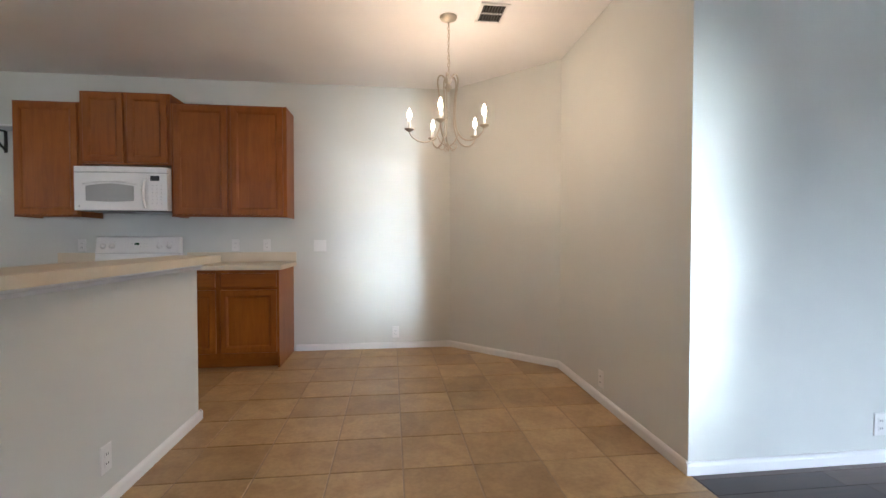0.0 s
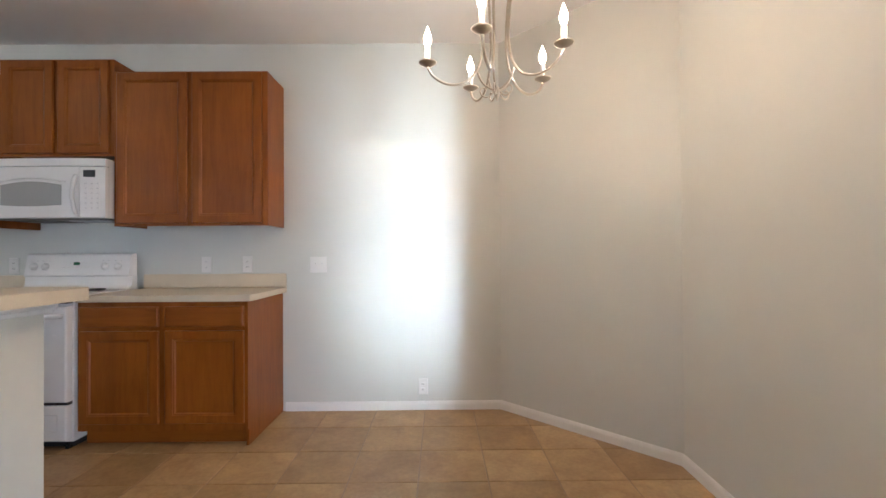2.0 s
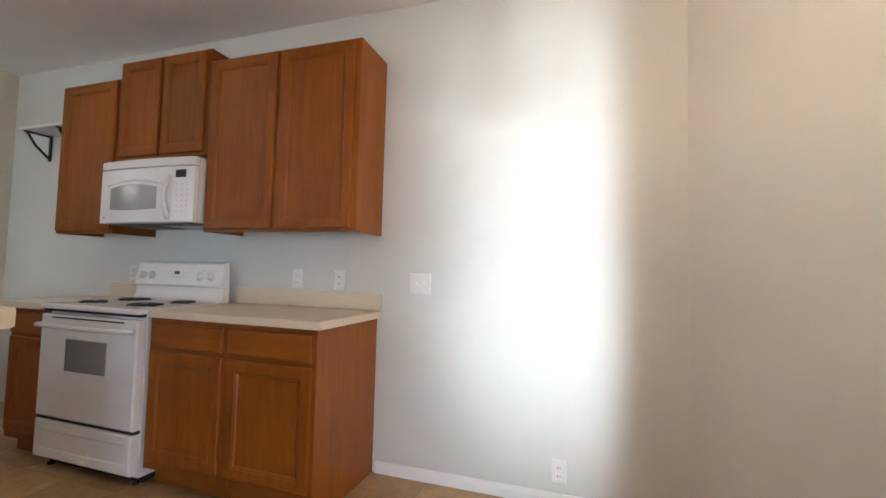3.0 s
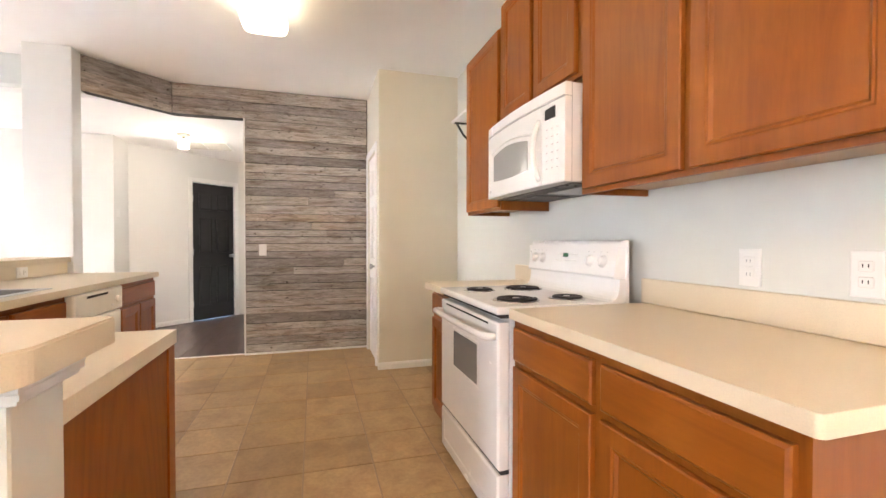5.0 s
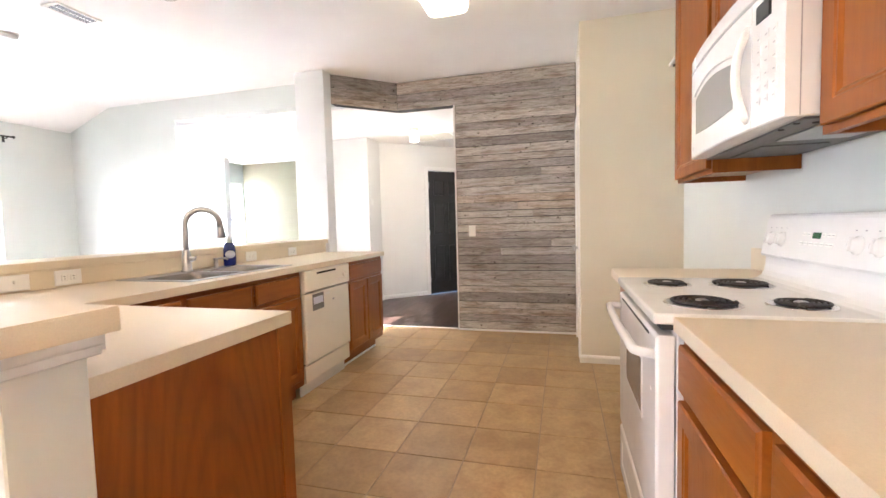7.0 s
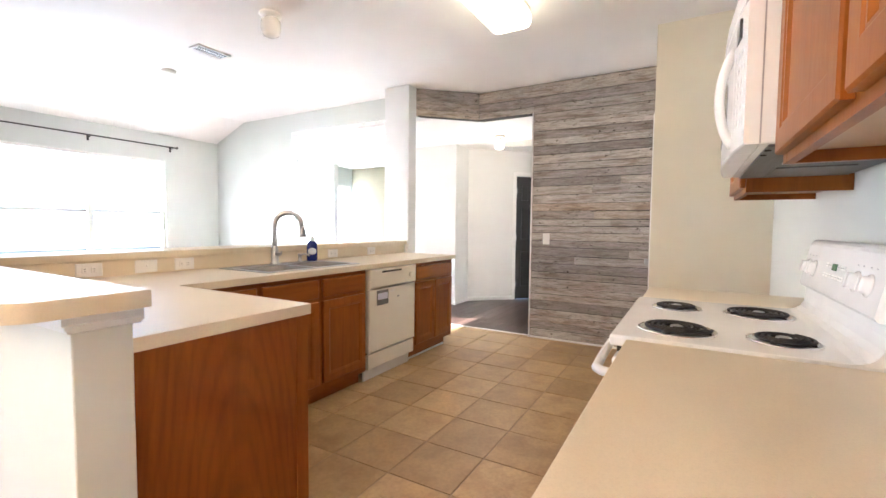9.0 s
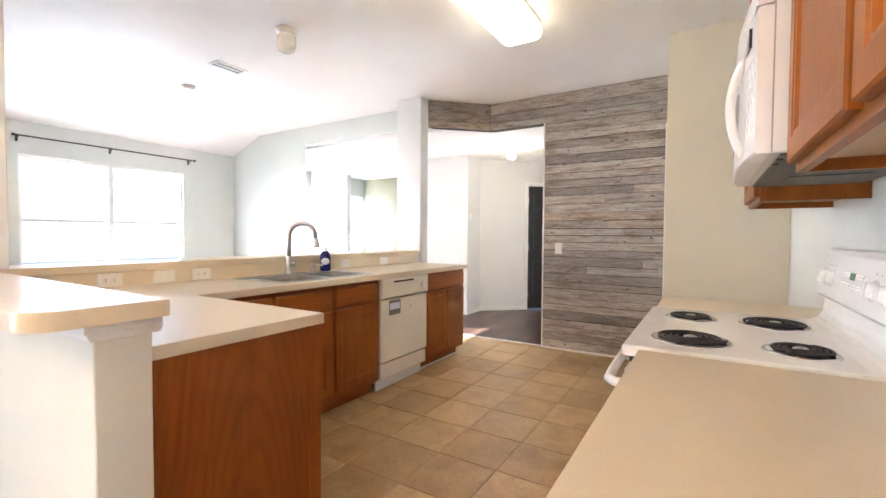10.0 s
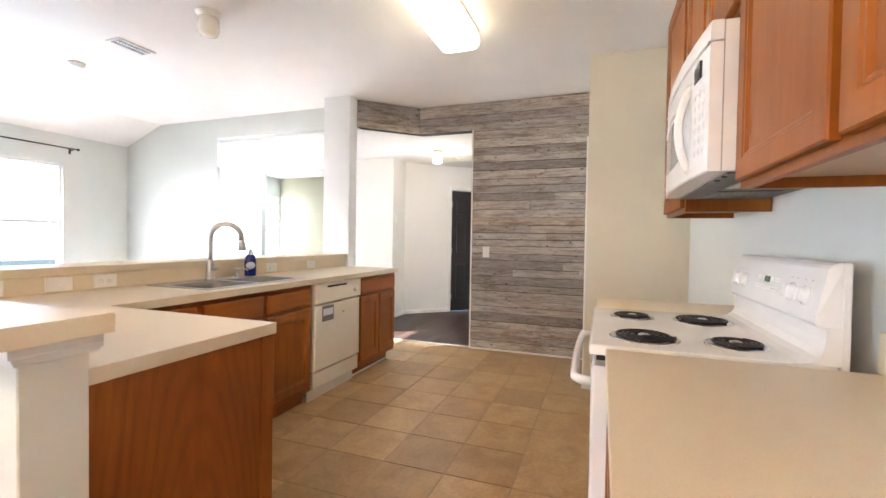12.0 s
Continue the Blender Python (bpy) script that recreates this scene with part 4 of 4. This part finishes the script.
def bowl(x0, x1, y0, y1, depth):
    bm = bmesh.new()
    loops = []
    for inset, z in ((0.0, 0.004), (0.006, 0.001), (0.012, -0.02), (0.022, -depth + 0.03), (0.05, -depth)):
        pts = round_corners([(x0 + inset, y0 + inset), (x1 - inset, y0 + inset), (x1 - inset, y1 - inset), (x0 + inset, y1 - inset)], (0.05,) * 4, 5)
        loops.append([bm.verts.new((x, y, z)) for x, y in pts])
    for a, c in zip(loops, loops[1:]):
        for k in range(len(a)):
            f = bm.faces.new((a[k], a[(k + 1) % len(a)], c[(k + 1) % len(a)], c[k]))
            f.smooth = True
    bm.faces.new(loops[-1])
    bmesh.ops.recalc_face_normals(bm, faces=bm.faces[:])
    for f in bm.faces:
        f.normal_flip()
    return bm


for x0, x1 in ((-0.375, -0.012), (0.012, 0.375)):
    b = part("bowl", bowl(x0, x1, -0.125, 0.205, 0.17), M_SINK, sink)
    part("drain", lathe([(0.045, 0), (0.045, 0.004), (0.03, 0.002), (0.001, 0.001)], 18, ((x0 + x1) / 2, 0.04, -0.1695)), M_CHROME, b)
part("rim", join(box(-sw / 2, sw / 2, -sd / 2, -0.125, 0.0005, 0.005, 0.002), box(-sw / 2, sw / 2, 0.205, sd / 2, 0.0005, 0.005, 0.002), box(-sw / 2, -0.375, -0.125, 0.205, 0.0005, 0.005, 0.002), box(0.375, sw / 2, -0.125, 0.205, 0.0005, 0.005, 0.002), box(-0.012, 0.012, -0.125, 0.205, 0.0005, 0.005, 0.001)), M_STEEL, sink)

faucet = thing("faucet", pose(-2.885, 1.655, 0.919, 0, 0, 40), "brushed steel gooseneck faucet behind the sink", "faucet")
part("base", lathe([(0.033, 0.0), (0.033, 0.008), (0.027, 0.014), (0.025, 0.10), (0.020, 0.125), (0.015, 0.14), (0.001, 0.14)], 20), M_STEEL, faucet)
neck = [(0, 0, 0.13), (0, 0, 0.20), (0, 0, 0.27)] + [(-0.0, 0.095 - 0.095 * math.cos(radians(a)), 0.28 + 0.095 * math.sin(radians(a))) for a in range(0, 181, 15)][:-1] + [(0, 0.1895, 0.262)]
part("neck", tube(neck, 0.0178, 14), M_STEEL, faucet)
e0 = Vector(neck[-1])
dn = (Vector(neck[-1]) - Vector(neck[-2])).normalized()
part("spray_head", tube([e0 - dn * 0.005, e0 + dn * 0.008, e0 + dn * 0.035, e0 + dn * 0.062, e0 + dn * 0.067], 0.0265, 14, taper=[0.72, 0.85, 0.95, 1.08, 0.95]), M_STEEL, faucet)
lever = part("lever", tube([(0.010, 0.014, 0.078), (0.022, 0.032, 0.074), (0.031, 0.044, 0.076), (0.040, 0.054, 0.090)], 0.0135, 12, taper=[1.15, 1.15, 0.85, 0.5]), M_STEEL, faucet)
pump = thing("soap_dispenser", pose(-3.125, 1.645, 0.919), "small brushed steel soap pump beside the faucet", "soap pump")
part("base", lathe([(0.02, 0), (0.02, 0.006), (0.013, 0.012), (0.012, 0.045), (0.015, 0.05), (0.015, 0.062), (0.001, 0.064)], 16), M_STEEL, pump)
part("spout", tube([(0, 0, 0.056), (-0.02, 0.02, 0.060), (-0.042, 0.042, 0.056), (-0.05, 0.05, 0.046)], 0.007, 8), M_STEEL, pump)
bottle = thing("soap_bottle", pose(-3.255, 1.640, 0.919) @ Matrix.Diagonal((1.36, 1.36, 1.12, 1)), "blue dish soap bottle with a clear cap", "bottle")
bb = lathe([(0.001, 0.0), (0.031, 0.0), (0.034, 0.006), (0.035, 0.05), (0.0345, 0.10), (0.030, 0.125), (0.022, 0.137), (0.016, 0.142), (0.001, 0.142)], 22)
bmesh.ops.scale(bb, vec=(1, 0.72, 1), verts=bb.verts[:])
part("body", bb, M_BLUE, bottle)
part("cap", lathe([(0.015, 0.141), (0.015, 0.158), (0.010, 0.164), (0.007, 0.178), (0.001, 0.180)], 14), M_CLEARCAP, bottle)
part("label", lathe([(0.024, 0.0), (0.024, 0.0012), (0.001, 0.0014)], 20, (0, 0, 0), "y"), M_LABEL, bottle).matrix_local = pose(0.0205, 0.0215, 0.07, 0, 0, 150)


# ---- outlets and switches ----
def plate(m, w, h, kind, label):
    p = thing("wall_switch" if "switch" in kind else "outlet", m, label, "switch" if "switch" in kind else "outlet")
    pl = part("plate", front_panel(w, h, 0.006, [(0.0, 0.003), (0.002, 0.001), (0.005, 0.0)], -w / 2, -h / 2, 0), M_PLASTIC, p)
    if kind == "outlet":
        for z in (-0.020, 0.020):
            r = part("receptacle", box(-0.0165, 0.0165, -0.0085, -0.004, z - 0.014, z + 0.014, 0.003), M_PLASTIC, p)
            for x in (-0.006, 0.006):
                part("slot", box(x - 0.0012, x + 0.0012, -0.0092, -0.006, z - 0.004, z + 0.005), M_SEAM, r)
    elif kind == "square outlet":
        r = part("receptacle", box(-0.0175, 0.0175, -0.0085, -0.004, -0.034, 0.034, 0.0015), M_PLASTIC, p)
        for z in (-0.021, 0.021):
            for x in (-0.006, 0.006):
                part("slot", box(x - 0.0012, x + 0.0012, -0.0092, -0.006, z - 0.005, z + 0.004), M_GREYLINE, r)
        for x in (-0.008, 0.008):
            part("button", box(x - 0.006, x + 0.006, -0.0098, -0.006, -0.004, 0.004, 0.001), M_PLASTIC, r)
    elif kind == "wide outlet":
        for x in (-0.020, 0.020):
            r = part("receptacle", box(x - 0.014, x + 0.014, -0.0085, -0.004, -0.0165, 0.0165, 0.003), M_PLASTIC, p)
            for z in (-0.006, 0.006):
                part("slot", box(x - 0.005, x + 0.004, -0.0092, -0.006, z - 0.0012, z + 0.0012), M_SEAM, r)
    else:
        n = 2 if "double" in kind else 1
        for i in range(n):
            x = (i - (n - 1) / 2) * 0.046
            part("toggle", box(x - 0.005, x + 0.005, -0.016, -0.004, -0.002, 0.012, 0.002), M_PLASTIC, p)
    return p


plate(pose(-0.722, YN - 0.001, 1.079), 0.125, 0.118, "double switch", "white double light switch plate")
plate(pose(-1.246, YN - 0.001, 1.085), 0.072, 0.118, "outlet", "white outlet above the worktop")
plate(pose(-1.548, YN - 0.001, 1.085), 0.072, 0.118, "square outlet", "white square-faced outlet above the worktop")
plate(pose(-2.96, YN - 0.001, 1.085), 0.072, 0.118, "outlet", "white outlet between range and pantry")
plate(pose(0.048, YN - 0.001, 0.170), 0.072, 0.118, "outlet", "white outlet low on the wall")
plate(pose(1.463, 3.03, 0.165, 0, 0, -90), 0.072, 0.118, "outlet", "white outlet low on the dining wall")
plate(pose(2.495, 2.094, 0.195), 0.072, 0.118, "outlet", "white outlet low on the side wall")
plate(pose(-1.204, 2.147, 0.212, 0, 0, 90), 0.072, 0.118, "outlet", "white outlet on the low bar wall")
plate(pose(XP + 0.0065, 2.918, 1.082, 0, 0, 90), 0.072, 0.118, "switch", "white light switch on the weathered boards")
for x in (-1.812, -2.085, -2.302, -3.58, -4.105):
    plate(pose(x, 1.546, 0.958, 0, 0, 180), 0.118, 0.072, "wide outlet" if x > -2 else "outlet_blank switch" if x > -2.2 else "wide outlet", "white sideways outlet on the backsplash")
plate(pose(-6.717, 1.142, 1.517, 0, 0, 180), 0.07, 0.09, "switch", "small white thermostat in the hall")

# ---- shelf on black brackets ----
shelf = thing("wall_shelf", pose(-3.97, YN - 0.001, 2.165), "short white wall shelf on black iron brackets", "shelf")
part("board", box(-0.05, 0.64, -0.20, 0, 0, 0.02, 0.002), M_TRIM, shelf)
for x in (0.0, 0.37):
    part("bracket", join(box(x - 0.013, x + 0.013, -0.185, -0.002, -0.012, -0.001, 0.002), box(x - 0.013, x + 0.013, -0.013, -0.002, -0.205, -0.012, 0.002), tube([(x, -0.165, -0.012), (x, -0.11, -0.10), (x, -0.012, -0.185)], 0.010, 8)), M_BRACKET, shelf, "black iron bracket")

# ---- ceiling lamps, vents ----
lamp = thing("kitchen_ceiling_light", pose(-3.15, 3.113, CEIL), "long lit fluorescent ceiling light with a rounded diffuser", "ceiling light")
part("base", box(-0.60, 0.60, -0.13, 0.13, -0.03, -0.001, 0.003), M_PLASTIC, lamp)
df = box(-0.61, 0.61, -0.145, 0.145, -0.148, -0.026, 0.05, 4)
for f in df.faces:
    f.smooth = True
part("diffuser", df, M_DIFFUSER, lamp, "glowing warm-white acrylic diffuser")

hl = thing("hall_ceiling_light", pose(-6.34, 1.95, HALLCEIL), "small lit hall ceiling light with a glass jar", "ceiling light")
part("base", lathe([(0.072, -0.001), (0.072, -0.012), (0.05, -0.022), (0.016, -0.026), (0.014, -0.055), (0.03, -0.06), (0.032, -0.072), (0.001, -0.072)], 20), M_NICKEL, hl)
part("glass", lathe([(0.02, -0.062), (0.05, -0.068), (0.060, -0.08), (0.062, -0.15), (0.054, -0.168), (0.02, -0.174), (0.001, -0.174)], 20), M_HALLGLASS, hl, "glowing glass jar")
bulb_light("hall_bulb", (-6.34, 1.95, HALLCEIL - 0.23), 0.6, (1.0, 0.86, 0.66), 0.05)
ll = thing("living_ceiling_light", pose(-2.94, 1.57, CEIL), "small unlit ceiling light with an opal glass jar", "ceiling light")
part("base", lathe([(0.078, -0.001), (0.078, -0.014), (0.055, -0.028), (0.04, -0.04), (0.001, -0.04)], 20), M_PLASTIC, ll)
part("glass", lathe([(0.05, -0.035), (0.066, -0.05), (0.070, -0.11), (0.058, -0.15), (0.03, -0.165), (0.001, -0.167)], 20), M_OPAL, ll, "opal glass jar")
sm = thing("smoke_detector", pose(-3.225, -0.305, CEIL), "round off-white smoke detector on the ceiling", "smoke detector")
part("housing", lathe([(0.066, -0.001), (0.066, -0.018), (0.055, -0.032), (0.03, -0.036), (0.001, -0.036)], 24), M_PLASTIC, sm)


def vent(m, w, d, slats, label, slat_material):
    v = thing("ceiling_vent", m, label, "vent")
    part("backing", box(-w / 2 + 0.01, w / 2 - 0.01, -d / 2 + 0.01, d / 2 - 0.01, -0.004, -0.001), M_SEAM, v)
    part("frame", join(box(-w / 2, w / 2, -d / 2, -d / 2 + 0.022, -0.012, -0.001, 0.002), box(-w / 2, w / 2, d / 2 - 0.022, d / 2, -0.012, -0.001, 0.002), box(-w / 2, -w / 2 + 0.022, -d / 2 + 0.022, d / 2 - 0.022, -0.012, -0.001, 0.002), box(w / 2 - 0.022, w / 2, -d / 2 + 0.022, d / 2 - 0.022, -0.012, -0.001, 0.002)), M_TRIM, v)
    part("bar", box(-w / 2 + 0.022, w / 2 - 0.022, -0.006, 0.006, -0.011, -0.003), M_TRIM, v)
    for i in range(slats):
        x = -w / 2 + 0.03 + (w - 0.06) * i / (slats - 1)
        s = box(-0.001, 0.001, -d / 2 + 0.023, d / 2 - 0.023, -0.006, 0.006)
        bmesh.ops.transform(s, matrix=Matrix.Translation((x, 0, -0.0085)) @ Matrix.Rotation(radians(58), 4, "Y"), verts=s.verts[:])
        part("slat", s, slat_material, v)


vent(pose(0.705, 3.165, CEIL), 0.20, 0.26, 8, "white ceiling vent with dark slats by the chandelier", M_DARKSTEEL)
vent(pose(-3.14, 0.525, CEIL), 0.30, 0.15, 12, "white ceiling vent in the living room", M_DARKSTEEL)
vent(pose(-6.92, 2.06, HALLCEIL), 0.50, 0.60, 20, "large beige return-air grille in the hall ceiling", M_GRILLE)

# ---- chandelier ----
CH, DROP = (0.412, 3.257), 0.05
ch = thing("chandelier", pose(CH[0], CH[1], CEIL), "five-armed champagne metal chandelier with lit candle bulbs", "chandelier")
part("canopy", lathe([(0.062, -0.001), (0.062, -0.006), (0.055, -0.018), (0.03, -0.03), (0.010, -0.036), (0.001, -0.037)], 24), M_NICKEL, ch)
chain = None
for i in range(14):
    z = -0.045 - i * 0.026
    link = []
    for k in range(10):
        a = 2 * math.pi * k / 10
        u, v = 0.0065 * math.cos(a), 0.016 * math.sin(a)
        link.append((u, 0, z + v - 0.01) if i % 2 else (0, u, z + v - 0.01))
    t = tube(link, 0.0018, 5, closed=True)
    chain = t if chain is None else join(chain, t)
part("chain", chain, M_NICKEL, ch)
part("wire", tube([(0.004, 0, -0.03), (0.008, 0.003, -0.12), (0.003, -0.005, -0.22), (0.009, 0.002, -0.32), (0.004, -0.003, -0.38), (0.002, 0, -0.42)], 0.0022, 6), M_NICKEL, ch)
hub = part("hub", lathe([(0.001, -0.345), (0.008, -0.35), (0.010, -0.37), (0.02, -0.385), (0.024, -0.41), (0.012, -0.43), (0.026, -0.445), (0.026, -0.455), (0.010, -0.47), (0.001, -0.485)], 18), M_NICKEL, ch)
finial = part("finial", lathe([(0.001, -0.845), (0.008, -0.852), (0.016, -0.868), (0.010, -0.885), (0.004, -0.9), (0.001, -0.905)], 14), M_NICKEL, ch)
for o in (hub, finial):
    o.matrix_local = pose(0, 0, -DROP)
arm_rz = [(0.016, -0.42), (0.030, -0.378), (0.056, -0.366), (0.073, -0.388), (0.076, -0.43), (0.066, -0.50), (0.056, -0.60), (0.054, -0.68), (0.070, -0.76), (0.105, -0.815), (0.155, -0.84), (0.210, -0.835), (0.258, -0.805), (0.278, -0.77)]
curl_rz = [(0.010, -0.862), (0.024, -0.884), (0.046, -0.892), (0.064, -0.880), (0.066, -0.862), (0.054, -0.854), (0.046, -0.862)]
low_rz = [(0.078, -0.79), (0.060, -0.83), (0.030, -0.855), (0.012, -0.86)]


def smooth(pts, n=4):
    out = []
    for i in range(len(pts) - 1):
        p0, p1, p2, p3 = pts[max(i - 1, 0)], pts[i], pts[i + 1], pts[min(i + 2, len(pts) - 1)]
        for k in range(n):
            t = k / n
            out.append(tuple(0.5 * (2 * b + (c - a) * t + (2 * a - 5 * b + 4 * c - d) * t * t + (3 * b - a - 3 * c + d) * t ** 3) for a, b, c, d in zip(p0, p1, p2, p3)))
    return out + [pts[-1]]


for i in range(5):
    a = radians(180 + 72 * i)
    ca, sa = math.cos(a), math.sin(a)
    arm = part("arm", join(tube([(r * ca, r * sa, z) for r, z in smooth(arm_rz)], 0.0055, 8), tube([(r * ca, r * sa, z) for r, z in smooth(low_rz)], 0.0045, 7), tube([(r * ca, r * sa, z) for r, z in smooth(curl_rz)], 0.0032, 6)), M_NICKEL, ch)
    arm.matrix_local = pose(0, 0, -DROP)
    at = (0.278 * ca, 0.278 * sa, 0)
    part("cup", lathe([(0.004, -0.772), (0.012, -0.768), (0.034, -0.755), (0.037, -0.750), (0.030, -0.750), (0.010, -0.756), (0.001, -0.757)], 18, at), M_NICKEL, arm)
    part("candle", lathe([(0.0105, -0.757), (0.0105, -0.690), (0.008, -0.686), (0.001, -0.686)], 14, at), M_PLASTIC, arm, "white candle sleeve")
    part("bulb", lathe([(0.006, -0.688), (0.010, -0.680), (0.016, -0.664), (0.016, -0.652), (0.010, -0.630), (0.004, -0.613), (0.001, -0.604)], 14, at), M_BULB, arm, "glowing flame-shaped bulb")
    bulb_light("chandelier_bulb", (CH[0] + at[0] * 1.13, CH[1] + at[1] * 1.13, CEIL - 0.655 - DROP), 0.80, (1.0, 0.68, 0.41), 0.014)

# ---- weathered boards on the wall ----
rnd = random.Random(7)


def plank_piece(name, length, h, t, parent, m):
    bm = box(0, t, 0, length, 0, h, 0.0016)
    o = part(name, bm, M_PLANK, parent)
    o.matrix_local = m


z, HEAD = 0.024, 2.4265
while z < CEIL - 0.01:
    h = rnd.choice((0.072, 0.08, 0.084, 0.09, 0.096))
    if CEIL - 0.002 - z - h < 0.06:
        h = CEIL - 0.002 - z
    over = z >= HEAD
    y, end = 2.105 if over else 2.7525, 3.985
    while y < end - 0.01:
        ln = rnd.uniform(0.35, 1.0) if rnd.random() < 0.35 else rnd.uniform(1.2, 2.6)
        if end - y - ln < 0.22:
            ln = end - y
        t = 0.010 + rnd.uniform(0, 0.009)
        plank_piece("plank", ln - 0.0015, h - rnd.choice((0.004, 0.0055, 0.0075)), t, plank_wall, pose(XP - 0.0135, y, z))
        y += ln
    if z + h - HEAD > 0.008:
        zb = max(z, HEAD)
        if not over:
            plank_piece("plank", 0.6455, z + h - zb - 0.004, 0.013, plank_wall, pose(XP - 0.0135, 2.105, zb))
        plank_piece("plank", 0.731, z + h - zb - 0.003, 0.013, plank_wall, pose(-5.349, 2.101, zb, 0, 0, -136.7))
    z += h

# ---- floor tiles ----
PX, PY, OX, OY = 0.3565, 0.352, 0.060, 2.310
tile_cache = {}


def tile_mesh(w, d):
    key = (round(w, 3), round(d, 3))
    if key not in tile_cache:
        tile_cache[key] = mesh_of(box(-w / 2, w / 2, -d / 2, d / 2, -0.0045, 0.0, 0.0018), M_TILE, "tile")
    return tile_cache[key]


for i in range(-16, 5):
    for j in range(-5, 8):
        x0, x1 = max(OX + i * PX + 0.003, -5.385), min(OX + (i + 1) * PX - 0.003, 1.494 if OY + j * PY > 2.0 else 1.442)
        y0, y1 = max(OY + j * PY + 0.003, 0.905), min(OY + (j + 1) * PY - 0.003, YN + 0.03)
        if x1 - x0 < 0.03 or y1 - y0 < 0.03 or (x0 - 0.63) + (y0 - 4.74) * 0.996 > 0.02:
            continue
        if (-4.69 < x0 and x1 < -1.2 and y1 < 1.9) or (x1 < -4.5 and y0 > 4.02):
            continue
        piece("tile", tile_mesh(x1 - x0, y1 - y0), floor, ((x0 + x1) / 2, (y0 + y1) / 2, rnd.uniform(-0.0006, 0.0006)))


# ---- floor boards ----
def boards(x0, x1, y0, y1, parent, wide=0.125):
    y = y0
    while y < y1 - 0.01:
        x, d = x0, min(wide, y1 - y)
        while x < x1 - 0.01:
            ln = rnd.uniform(0.6, 1.3)
            if x1 - x - ln < 0.3:
                ln = x1 - x
            piece("board", mesh_of(box(0, ln - 0.0015, 0, d - 0.0015, -0.0035, 0.0, 0.0008), M_BOARD, "board"), parent, (x, y, 0))
            x += ln
        y += wide


boards(-8.1, -5.402, 1.0, 3.0, floor_hall)
boards(1.448, 3.4, 0.92, 2.095, floor_side)
